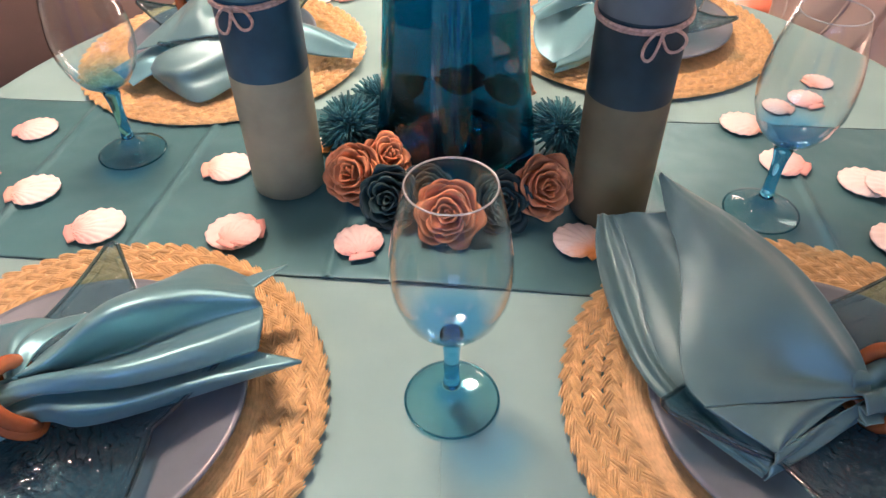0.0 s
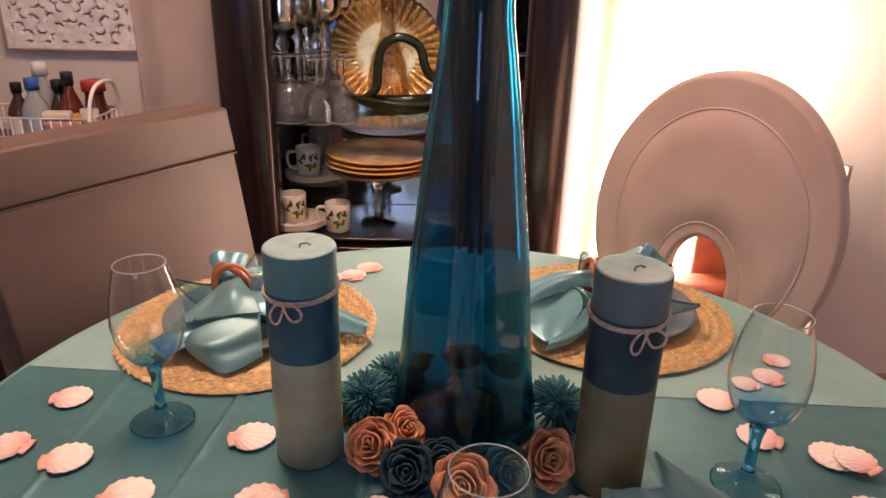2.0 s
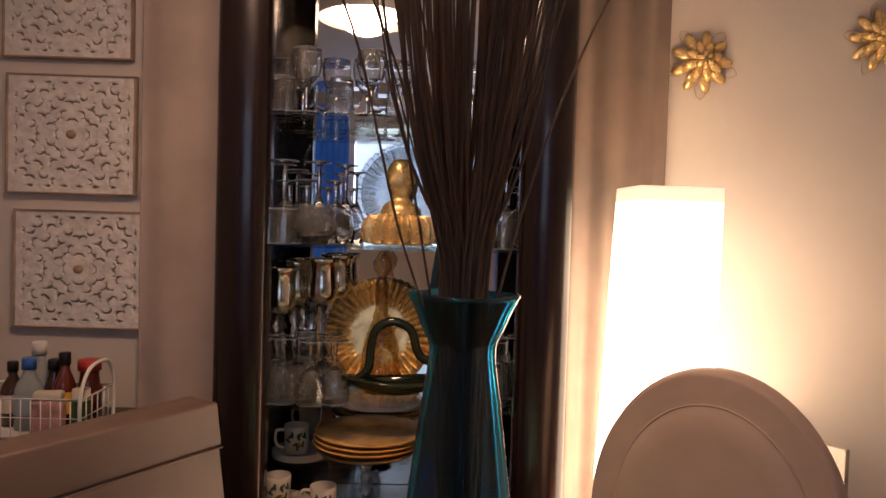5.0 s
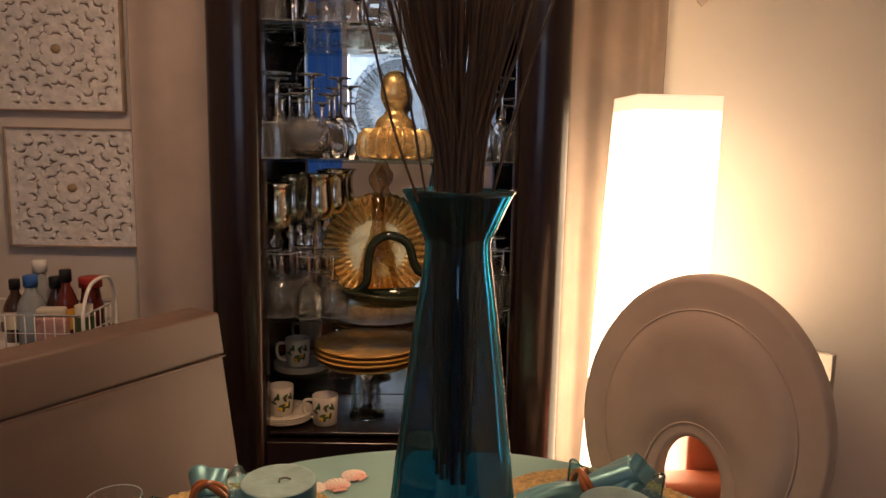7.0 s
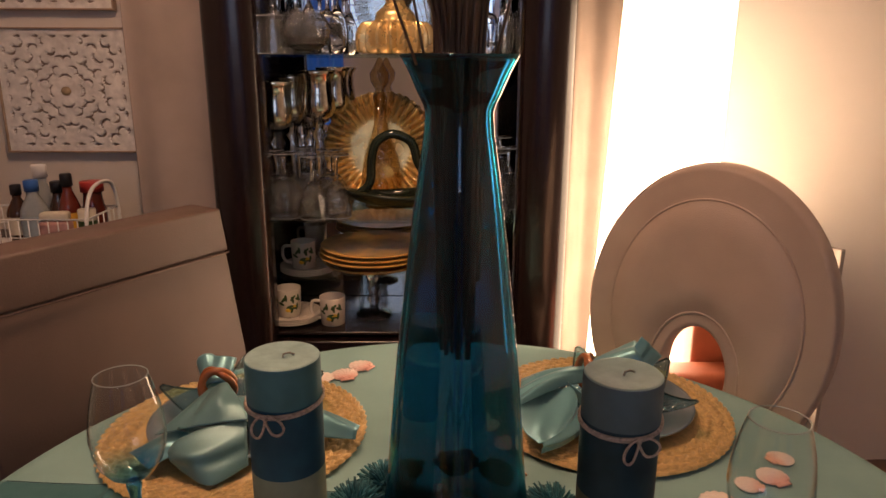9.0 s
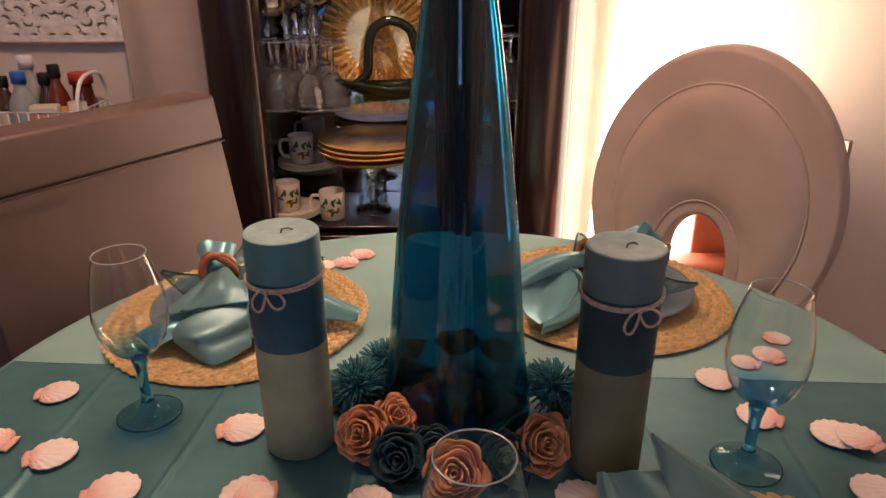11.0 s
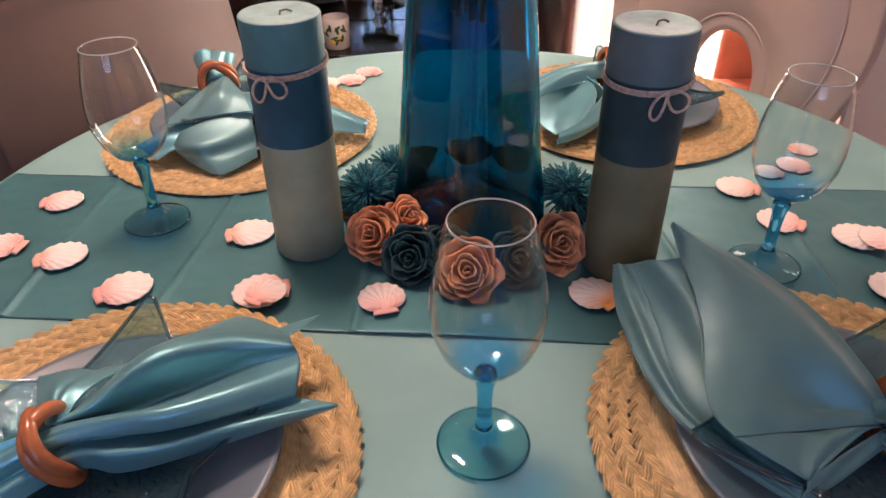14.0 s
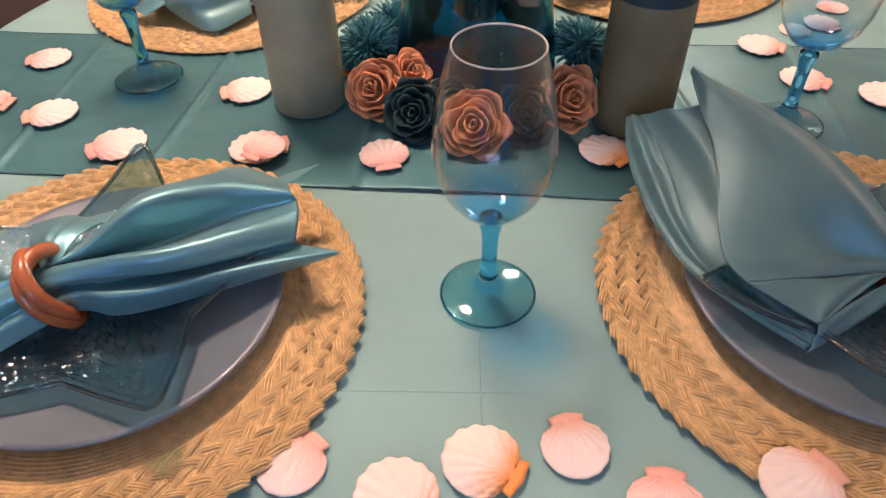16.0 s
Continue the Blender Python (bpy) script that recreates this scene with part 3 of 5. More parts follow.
def star_dish(m, R=0.120, rise=0.034):
    s = thing("star_dish", "teal textured glass starfish shaped dish on a stoneware plate", "dish", m, "star dishes on plates")

    def rim(a):
        f = abs((a / (2 * math.pi) * 5 + 0.5) % 1 - 0.5) * 2 * math.pi / 5
        ri = 0.56 * R
        ex, ey = ri * math.cos(math.pi / 5) - R, ri * math.sin(math.pi / 5)
        r = R * ey / (math.cos(f) * ey - math.sin(f) * ex)
        return min(r, 0.955 * R + 0.2 * R * f * f)

    def pt(u, v, low=0.0):
        a = 2 * math.pi * u
        r = rim(a) * v
        z = 0.004 + rise * (r / R) ** 2.1 + 0.0035 * math.exp(-((1 - v) / 0.035) ** 2)
        if 0.12 < v < 0.93:
            z += 0.0022 * noise.noise(Vector((r * math.cos(a) * 230, r * math.sin(a) * 230, 0.0)))
        return (r * math.cos(a), r * math.sin(a), z)

    bm = bmesh.new()
    grid(lambda u, v: pt(u, 0.001 + 0.999 * v), 240, 60, True, bm)
    bowl = part("bowl", bm, STAR_GLASS, s)
    thick(bowl, 0.0038, -1)
    part("rim", tube([pt(k / 160, 1.0) for k in range(160)], 0.0015, 8, True), STAR_RIM, bowl, "thick rounded glass edge")
    return s


SZ = PZ + 0.0085
s0 = star_dish(pose(-0.240, 0.277, SZ, 6, 0, 0) @ pose(0, 0, 0, 0, 0, -54))
copy_thing(s0, pose(0.245, 0.288, SZ, 0, 0, 193))
copy_thing(s0, pose(-0.275, 0.83, SZ, 0, 0, 174))
copy_thing(s0, pose(0.236, 0.866, SZ, 0, 0, -38))

# ---- napkins ----
def napkin_ring(m):
    r = thing("napkin_ring", "polished orange brown wooden napkin ring of two twisted loops", "napkin ring", m, "napkin rings")
    for k, (tx, tz, dx) in enumerate(((20, -8, -0.003), (-16, -16, 0.003))):
        q = pose(dx, 0, 0, 0, tz, tx)
        part("loop", tube([q @ Vector((0.004 * math.sin(2 * a), 0.0210 * math.cos(a), 0.0240 * math.sin(a))) for a in [2 * math.pi * i / 48 for i in range(48)]], 0.0050, 12, True), RINGWOOD, r)
    return r


def bundle(section, a, b, w0, w1, back=0.5, wback=0.045, ends=None, sag=0.0, ripple=0.0, crumple=0.007, seed=0.3):
    """A napkin pulled through a ring at a and fanning out to b; section: (side, height) control pairs across its folds."""
    A, B = Vector(a), Vector(b)
    d = B - A
    L = d.length
    d.normalize()
    side = Vector((0, 0, 1)).cross(d).normalized()
    up = d.cross(side)
    prof = spline([(x, y, 0) for x, y in section], 96)
    ends = ends or (lambda u: 0.0)

    def pt(u, v):
        q = prof[round(u * 96)]
        s = -back + (1 + back) * v
        if s >= 0:
            f = 1 - (1 - min(1.0, s)) ** 3
            w = w0 + (w1 - w0) * f
        else:
            f = min(1, -s / max(back, 1e-3))
            w = w0 + (wback - w0) * f
        g = max(0.0, s) ** 2
        along = L * s + L * ends(u) * g
        wr = ripple * math.sin(9 * s + 14 * u) * abs(s)
        wr += crumple * noise.noise(Vector((s * 2.2 + seed, u * 9.0 + 0.8 * math.sin(4 * s), seed))) * min(1.0, abs(s) * 3)
        flat = 1.0 if s >= 0 else 0.7
        return A + d * along + side * (q.x * w + wr) + up * (q.y * w * flat * (1 + 0.35 * math.sin(math.pi * max(0.0, min(1.0, s)))) - sag * s * s + wr * 0.6)
    return grid(pt, 96, 60)


NAP_LABEL = "shiny teal satin napkin fanned out through a wooden ring"
SECTION = [(0.90, -0.60), (1.0, -0.25), (0.78, 0.20), (0.45, 0.66), (0.16, 0.58), (0.0, 0.20), (-0.16, 0.30), (-0.36, 0.58), (-0.62, 0.38), (-0.84, 0.05), (-0.55, -0.03), (-0.60, -0.22), (-1.04, -0.34), (-0.95, -0.50), (-0.6, -0.60), (-0.2, -0.62)]
nap = thing("napkin", NAP_LABEL, "napkin", pose(0, 0, 0), "napkins")


def swath(rails, n=120, m=90, wrinkle=0.0010, seed=0.3):
    """Gathered cloth drawn through its fold lines, each given by a few points from end to end."""
    lines = [spline(r, m) for r in rails]

    def pt(u, v):
        k = round(v * m)
        if k not in cache:
            cache[k] = spline([l_[k] for l_ in lines], n)
        p = cache[k][round(u * n)]
        w = wrinkle * (noise.noise(Vector((u * 14 + seed, v * 3.0, seed))) + 0.5 * noise.noise(Vector((u * 30, v * 6.0, seed + 2))))
        return p + Vector((0.2 * w, -0.4 * w, w))
    cache = {}
    return grid(pt, n, m)


def leaf(left, right, bulge, lean, nu=40, nv=40, bumps=()):
    """A cloth leaf between two edge curves, bulged along lean."""
    Lc, Rc, ln = spline(left, nv), spline(right, nv), Vector(lean)

    def pt(u, v):
        k = round(v * nv)
        p = Lc[k].lerp(Rc[k], u)
        b = math.sin(math.pi * u) * math.sin(math.pi * (0.12 + 0.80 * v)) * bulge
        b += 0.0016 * math.sin(9 * u + 5 * v) * math.sin(math.pi * u)
        for cu, cv, ru, rv, amp in bumps:
            b += amp * math.exp(-((u - cu) / ru) ** 2 - ((v - cv) / rv) ** 2)
        return p + ln * b
    return grid(pt, nu, nv)


# fold lines of the napkin from its loose tail through the ring to the fanned end, far edge to near edge
FOLDS = [
    [(-0.356, 0.252, 0.778), (-0.310, 0.262, 0.786), (-0.268, 0.272, 0.797), (-0.256, 0.304, 0.798), (-0.222, 0.348, 0.796), (-0.178, 0.382, 0.800), (-0.142, 0.376, 0.794)],
    [(-0.352, 0.244, 0.786), (-0.306, 0.254, 0.798), (-0.266, 0.270, 0.806), (-0.244, 0.292, 0.812), (-0.216, 0.322, 0.824), (-0.176, 0.344, 0.820), (-0.130, 0.352, 0.808)],
    [(-0.350, 0.236, 0.792), (-0.304, 0.250, 0.805), (-0.263, 0.268, 0.811), (-0.237, 0.275, 0.820), (-0.205, 0.303, 0.832), (-0.165, 0.328, 0.824), (-0.124, 0.336, 0.815)],
    [(-0.346, 0.230, 0.782), (-0.302, 0.246, 0.796), (-0.262, 0.267, 0.808), (-0.231, 0.284, 0.803), (-0.205, 0.300, 0.800), (-0.165, 0.320, 0.803), (-0.120, 0.333, 0.809)],
    [(-0.344, 0.222, 0.788), (-0.300, 0.240, 0.804), (-0.258, 0.263, 0.813), (-0.219, 0.270, 0.818), (-0.190, 0.274, 0.820), (-0.150, 0.294, 0.817), (-0.116, 0.318, 0.811)],
    [(-0.342, 0.214, 0.786), (-0.298, 0.234, 0.798), (-0.254, 0.257, 0.807), (-0.218, 0.263, 0.809), (-0.188, 0.267, 0.809), (-0.150, 0.284, 0.806), (-0.117, 0.304, 0.803)],
    [(-0.340, 0.210, 0.776), (-0.296, 0.232, 0.788), (-0.254, 0.262, 0.799), (-0.225, 0.271, 0.797), (-0.199, 0.279, 0.796), (-0.157, 0.292, 0.795), (-0.118, 0.306, 0.795)],
    [(-0.338, 0.200, 0.782), (-0.294, 0.222, 0.793), (-0.249, 0.254, 0.799), (-0.219, 0.255, 0.801), (-0.190, 0.260, 0.801), (-0.146, 0.279, 0.799), (-0.091, 0.301, 0.793)],
    [(-0.336, 0.192, 0.772), (-0.292, 0.216, 0.782), (-0.248, 0.253, 0.787), (-0.222, 0.254, 0.784), (-0.196, 0.262, 0.783), (-0.150, 0.281, 0.784), (-0.096, 0.301, 0.788)]]
thick(part("fabric", swath(FOLDS), SATIN, nap), 0.0009)
thick(part("corner", grid(lambda u, v: Vector((-0.150, 0.366, 0.799)) + Vector((0.036, 0.014, 0.006)) * v * (0.4 + 0.6 * u) + Vector((0.016, -0.020, 0.010)) * u * (1 - v * 0.85), 8, 8), SATIN, nap), 0.0009)
thick(part("lobe", leaf([(-0.264, 0.268, 0.803), (-0.286, 0.296, 0.801), (-0.300, 0.324, 0.797)], [(-0.256, 0.268, 0.810), (-0.248, 0.296, 0.814), (-0.232, 0.330, 0.804)], 0.008, (-0.1, -0.2, 0.95), 30, 24, ((0.55, 0.6, 0.10, 0.5, -0.005),)), SATIN, nap), 0.0009)
ring0 = napkin_ring(pose(-0.261, 0.262, 0.799, 0, 0, 23))

nap = thing("napkin", "dull teal satin napkin opened like a broad leaf", "napkin", pose(0, 0, 0), "napkins")


APEX = (0.156, 0.430, 0.850)
FRONT_L = [(0.159, 0.263, 0.803), (0.150, 0.279, 0.807), (0.151, 0.307, 0.814), (0.158, 0.341, 0.823), (0.160, 0.369, 0.831), (0.157, 0.396, 0.840), APEX]
FRONT_R = [(0.262, 0.276, 0.800), (0.263, 0.292, 0.807), (0.256, 0.320, 0.817), (0.237, 0.358, 0.829), (0.206, 0.391, 0.839), (0.178, 0.413, 0.846), APEX]
OUTER_HEM = [(0.190, 0.232, 0.779), (0.160, 0.259, 0.783), (0.135, 0.291, 0.786), (0.122, 0.333, 0.788), (0.116, 0.378, 0.792), (0.115, 0.411, 0.798), (0.119, 0.438, 0.806)]
INNER_HEM = [(0.194, 0.235, 0.782), (0.168, 0.264, 0.787), (0.146, 0.295, 0.791), (0.139, 0.327, 0.796), (0.138, 0.368, 0.802), (0.134, 0.402, 0.809), (0.128, 0.428, 0.814)]


def gathered_leaf(left, right, nu=90, nv=90):
    """The broad front of the napkin: puffed along folds that run out from the ring."""
    Lc, Rc = spline(left, nv), spline(right, nv)

    def pt(u, v):
        p = Lc[round(v * nv)].lerp(Rc[round(v * nv)], u)
        b = 0.011 * math.sin(math.pi * u) * math.sin(math.pi * 0.90 * v)
        du, dv = 1.02 - u, v * 1.15
        r, th = math.hypot(du, dv), math.degrees(math.atan2(dv, du))
        fade = math.exp(-((r - 0.46) / 0.26) ** 2) * min(1.0, r * 4) * min(1.0, v * 7)
        b += fade * (0.0085 * math.exp(-((th - 50) / 13) ** 2) - 0.0080 * math.exp(-((th - 26) / 11) ** 2) - 0.0020 * math.exp(-((th - 80) / 10) ** 2))
        b += 0.0008 * noise.noise(Vector((u * 7, v * 9, 0.4)))
        return p + Vector((0.20, -0.30, 0.93)) * b
    return grid(pt, nu, nv)


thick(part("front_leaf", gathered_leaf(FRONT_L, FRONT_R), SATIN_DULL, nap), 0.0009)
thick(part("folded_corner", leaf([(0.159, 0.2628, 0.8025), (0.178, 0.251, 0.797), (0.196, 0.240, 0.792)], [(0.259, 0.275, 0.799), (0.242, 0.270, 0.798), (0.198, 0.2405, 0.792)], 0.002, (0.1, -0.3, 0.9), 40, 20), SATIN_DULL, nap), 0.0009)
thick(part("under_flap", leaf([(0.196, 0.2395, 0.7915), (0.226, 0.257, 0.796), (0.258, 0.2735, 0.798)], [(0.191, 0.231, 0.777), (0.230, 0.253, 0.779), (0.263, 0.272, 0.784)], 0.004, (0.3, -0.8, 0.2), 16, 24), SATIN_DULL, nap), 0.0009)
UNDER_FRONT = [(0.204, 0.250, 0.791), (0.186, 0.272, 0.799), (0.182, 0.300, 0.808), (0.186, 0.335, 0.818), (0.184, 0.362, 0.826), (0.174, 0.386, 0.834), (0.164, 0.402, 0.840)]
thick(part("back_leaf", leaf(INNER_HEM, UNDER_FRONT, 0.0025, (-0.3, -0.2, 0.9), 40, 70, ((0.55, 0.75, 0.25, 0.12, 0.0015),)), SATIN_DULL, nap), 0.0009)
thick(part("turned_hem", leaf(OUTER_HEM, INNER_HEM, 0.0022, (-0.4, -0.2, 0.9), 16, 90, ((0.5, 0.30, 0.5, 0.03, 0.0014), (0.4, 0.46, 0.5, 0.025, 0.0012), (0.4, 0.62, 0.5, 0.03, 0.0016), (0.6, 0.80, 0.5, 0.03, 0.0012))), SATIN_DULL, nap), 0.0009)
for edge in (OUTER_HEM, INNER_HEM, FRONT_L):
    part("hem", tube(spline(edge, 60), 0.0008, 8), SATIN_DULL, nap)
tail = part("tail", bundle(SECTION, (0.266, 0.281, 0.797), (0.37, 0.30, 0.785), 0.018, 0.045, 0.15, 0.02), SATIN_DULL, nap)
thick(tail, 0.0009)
copy_thing(ring0, pose(0.274, 0.283, 0.798, 0, 0, 196))

nap = thing("napkin", "shiny teal satin napkin with looped end, beside a candle", "napkin", pose(0, 0, 0), "napkins")
def cone(a, b, r0, r1, tall, dent, turn):
    """The open looped end of a napkin behind its ring."""
    A, B = Vector(a), Vector(b)
    d = (B - A).normalized()
    s = Vector((0, 0, 1)).cross(d).normalized()
    t = d.cross(s)

    def pt(u, v):
        an = 2 * math.pi * u
        r = (r0 + (r1 - r0) * v ** 0.7) * (1 - dent * v * max(0.0, math.cos(an - turn)) ** 3)
        return A.lerp(B, v) + s * (r * math.cos(an)) + t * (r * tall * math.sin(an)) + d * (0.006 * v * math.sin(2 * an))
    return grid(pt, 48, 14, True)


def cloth_part(name, *spec, side=SATIN):
    thick(part(name, leaf(*spec), side, nap), 0.0009)


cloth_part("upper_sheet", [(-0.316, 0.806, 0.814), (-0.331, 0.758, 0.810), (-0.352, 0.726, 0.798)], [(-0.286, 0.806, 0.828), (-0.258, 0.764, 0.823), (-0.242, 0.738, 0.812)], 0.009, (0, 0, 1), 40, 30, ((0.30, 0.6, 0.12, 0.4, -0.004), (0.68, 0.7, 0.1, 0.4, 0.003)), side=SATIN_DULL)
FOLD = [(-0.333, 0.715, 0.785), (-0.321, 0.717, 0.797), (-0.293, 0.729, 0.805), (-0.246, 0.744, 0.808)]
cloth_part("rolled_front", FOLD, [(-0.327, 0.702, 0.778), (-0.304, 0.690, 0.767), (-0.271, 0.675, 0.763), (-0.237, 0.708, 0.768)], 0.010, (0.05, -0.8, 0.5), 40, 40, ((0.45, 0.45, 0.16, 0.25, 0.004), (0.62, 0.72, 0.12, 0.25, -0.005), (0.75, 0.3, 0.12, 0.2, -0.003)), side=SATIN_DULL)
cloth_part("rolled_inside", FOLD, [(-0.334, 0.733, 0.782), (-0.320, 0.748, 0.784), (-0.290, 0.765, 0.788), (-0.248, 0.775, 0.794)], 0.006, (0, 0.2, -0.9), 20, 30)
cloth_part("side_fold", [(-0.322, 0.764, 0.798), (-0.352, 0.738, 0.789), (-0.385, 0.726, 0.774)], [(-0.312, 0.716, 0.784), (-0.333, 0.704, 0.779), (-0.350, 0.694, 0.772)], 0.006, (0, -0.3, 0.9), 24, 24)
thick(part("loop", cone((-0.306, 0.822, 0.814), (-0.315, 0.858, 0.836), 0.011, 0.026, 0.85, 0.6, 1.3), SATIN, nap), 0.0009)
cloth_part("tail", [(-0.275, 0.760, 0.798), (-0.225, 0.764, 0.792), (-0.165, 0.758, 0.778), (-0.116, 0.760, 0.772)], [(-0.275, 0.815, 0.805), (-0.225, 0.812, 0.802), (-0.165, 0.803, 0.791), (-0.112, 0.780, 0.780)], 0.014, (0, 0, 1), 24, 30)
copy_thing(ring0, pose(-0.302, 0.817, 0.818, 0, 0, 102))

nap = thing("napkin", "shiny teal satin napkin gathered in a ring on the far plate", "napkin", pose(0, 0, 0), "napkins")
cloth_part("cupped_sheet", [(0.104, 0.846, 0.800), (0.094, 0.800, 0.793), (0.096, 0.760, 0.785), (0.112, 0.736, 0.780)], [(0.172, 0.846, 0.803), (0.173, 0.815, 0.801), (0.166, 0.788, 0.796), (0.148, 0.758, 0.788)], -0.013, (0, 0, 1), 36, 36)
cloth_part("turned_edge", [(0.166, 0.850, 0.808), (0.180, 0.812, 0.805), (0.167, 0.783, 0.797), (0.145, 0.755, 0.789), (0.116, 0.735, 0.782)], [(0.172, 0.850, 0.780), (0.185, 0.806, 0.778), (0.172, 0.775, 0.774), (0.146, 0.747, 0.772), (0.114, 0.730, 0.770)], 0.006, (0.5, -0.8, 0.1), 16, 36)
cloth_part("rolled_strip", [(0.092, 0.832, 0.803), (0.126, 0.852, 0.812), (0.160, 0.868, 0.817), (0.202, 0.884, 0.817)], [(0.098, 0.804, 0.798), (0.132, 0.826, 0.802), (0.166, 0.848, 0.803), (0.206, 0.868, 0.800)], 0.011, (0, -0.4, 0.9), 24, 40, ((0.5, 0.5, 0.15, 0.5, -0.004),))
cloth_part("far_sheet", [(0.200, 0.896, 0.806), (0.150, 0.900, 0.803), (0.106, 0.880, 0.797)], [(0.202, 0.884, 0.814), (0.150, 0.862, 0.808), (0.100, 0.834, 0.799)], 0.006, (0, 0, 1), 24, 24)
thick(part("loop", cone((0.204, 0.880, 0.808), (0.272, 0.888, 0.832), 0.012, 0.029, 0.95, 0.55, 1.3), SATIN, nap), 0.0009)
cloth_part("loop_fold", [(0.216, 0.868, 0.806), (0.242, 0.866, 0.826), (0.272, 0.880, 0.862)], [(0.216, 0.862, 0.800), (0.262, 0.856, 0.806), (0.302, 0.876, 0.834)], 0.010, (0.1, -0.8, 0.4), 24, 24, ((0.5, 0.6, 0.12, 0.5, -0.006),))
copy_thing(ring0, pose(0.203, 0.879, 0.808, 0, 0, 12))

# ---- wine glasses ----
def wine_glass(m):
    g = thing("wine_glass", "empty wine glass with blue dyed stem and clear rim", "wine glass", m, "wine glasses on the table")
    foot = [(0.0, 0.0008), (0.031, 0.0), (0.0325, 0.0012), (0.0322, 0.0024), (0.026, 0.0034), (0.016, 0.0054), (0.0110, 0.0085), (0.0078, 0.0135), (0.0066, 0.0175)]
    stem = [(0.0, 0.0165), (0.0062, 0.0178), (0.0052, 0.030), (0.0052, 0.045), (0.0058, 0.056), (0.0078, 0.066)]
    bowl_out = [(0.0125, 0.0735), (0.0215, 0.0805), (0.0298, 0.0925), (0.0347, 0.1075), (0.0361, 0.122), (0.0350, 0.138), (0.0318, 0.157), (0.0270, 0.177), (0.0250, 0.1835)]
    part("foot", lathe(foot, 64), WINE_FOOT, g, "teal tinted round foot")
    part("foot_edge", tube([(0.0322 * math.cos(a), 0.0322 * math.sin(a), 0.0012) for a in [2 * math.pi * k / 72 for k in range(72)]], 0.0009, 8, True), WINE_EDGE, g, "darker teal edge of the foot")
    part("stem", lathe(stem + [(0.0072, 0.0695), (0.0, 0.0705)], 56), WINE_STEM, g, "blue dyed stem")
    lip = [(0.0248, 0.1842), (0.0244, 0.1842)]
    bowl_in = [(r - 0.0009, z) for r, z in reversed(bowl_out[1:])]
    bowl = part("bowl", lathe([(0.0, 0.0735)] + bowl_out + lip + bowl_in + [(0.011, 0.0765), (0.0, 0.0750)], 72), WINE, g, "clear bowl with a blue dyed bottom")
    part("rim", tube([(0.0246 * math.cos(a), 0.0246 * math.sin(a), 0.1843) for a in [2 * math.pi * k / 72 for k in range(72)]], 0.00055, 8, True), RIM_GLINT, bowl, "rounded rim, whitened like a highlight")
    return g


g0 = wine_glass(pose(0.0078, 0.303, TZ + 0.001))
copy_thing(g0, pose(-0.318, 0.592, TZ + 0.005, 0, 0, 40))
copy_thing(g0, pose(0.279, 0.507, TZ + 0.005, 0, 0, 80))

# ---- candles ----
def candle(m, label, bow, waxes):
    c = thing("pillar_candle", label, "candle", m, "pillar candles")
    R, H = 0.0335, 0.226
    part("lower_wax", lathe([(0, 0), (R - 0.002, 0), (R, 0.002), (R, 0.119)], 56), waxes[0], c, "grey green lower band")
    part("middle_wax", lathe([(R, 0.119), (R + 0.0001, 0.150), (R, 0.187)], 56), waxes[1], c, "deep blue middle band")
    top = part("upper_wax", lathe([(R, 0.187), (R, H - 0.0022), (R - 0.0006, H - 0.0009)], 56), waxes[2], c, "aqua upper band")
    part("top_face", lathe([(R - 0.0006, H - 0.0009), (R - 0.0016, H), (R - 0.004, H - 0.0005), (0.012, H - 0.0016), (0, H - 0.0024)], 56), WAX_LIT_FACE, top, "flat top, paler for the light falling on it")
    part("wick", tube([(0, 0, H - 0.004), (0.001, 0.0, H + 0.001), (0.006, 0.002, H + 0.0015), (0.010, 0.003, H - 0.0005)], 0.0009, 6), WICK, top)
    tw = bmesh.new()
    zt = 0.185
    for dz in (-0.0012, 0.0012):
        tube([((R + 0.0012) * math.cos(a), (R + 0.0012) * math.sin(a), zt + dz + 0.003 * math.sin(a + 0.6)) for a in [2 * math.pi * k / 60 for k in range(60)]], 0.0013, 6, True, tw)
    string = part("twine", tw, TWINE, c, "beige twine tied round the candle")
    b = bmesh.new()
    ca, sa = math.cos(bow), math.sin(bow)
    out, side = Vector((ca, sa, 0)), Vector((-sa, ca, 0))
    k0 = out * (R + 0.003) + Vector((0, 0, zt - 0.003))
    lathe([(0, -0.0028), (0.0024, -0.001), (0.0024, 0.001), (0, 0.0028)], 10, b, tuple(k0))
    for sx, w, dz in ((1, 0.022, -0.010), (-1, 0.016, -0.016)):
        tube([k0 + side * (sx * w * (0.5 - 0.5 * math.cos(t))) * (0.75 + 0.25 * math.sin(t)) + Vector((0, 0, dz * (0.5 - 0.5 * math.cos(t)) + 0.007 * math.sin(t))) + out * 0.002 * math.sin(t / 2) for t in [2 * math.pi * i / 24 for i in range(25)]], 0.0012, 6, False, b)
    part("bow", b, TWINE, string, "small twine bow")
    return c


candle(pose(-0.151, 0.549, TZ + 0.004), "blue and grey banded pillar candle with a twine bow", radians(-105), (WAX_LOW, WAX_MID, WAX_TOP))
candle(pose(0.144, 0.512, TZ + 0.004), "darker blue and olive grey banded pillar candle with a twine bow", radians(-80), (WAX_LOW_R, WAX_MID_R, WAX_TOP_R))

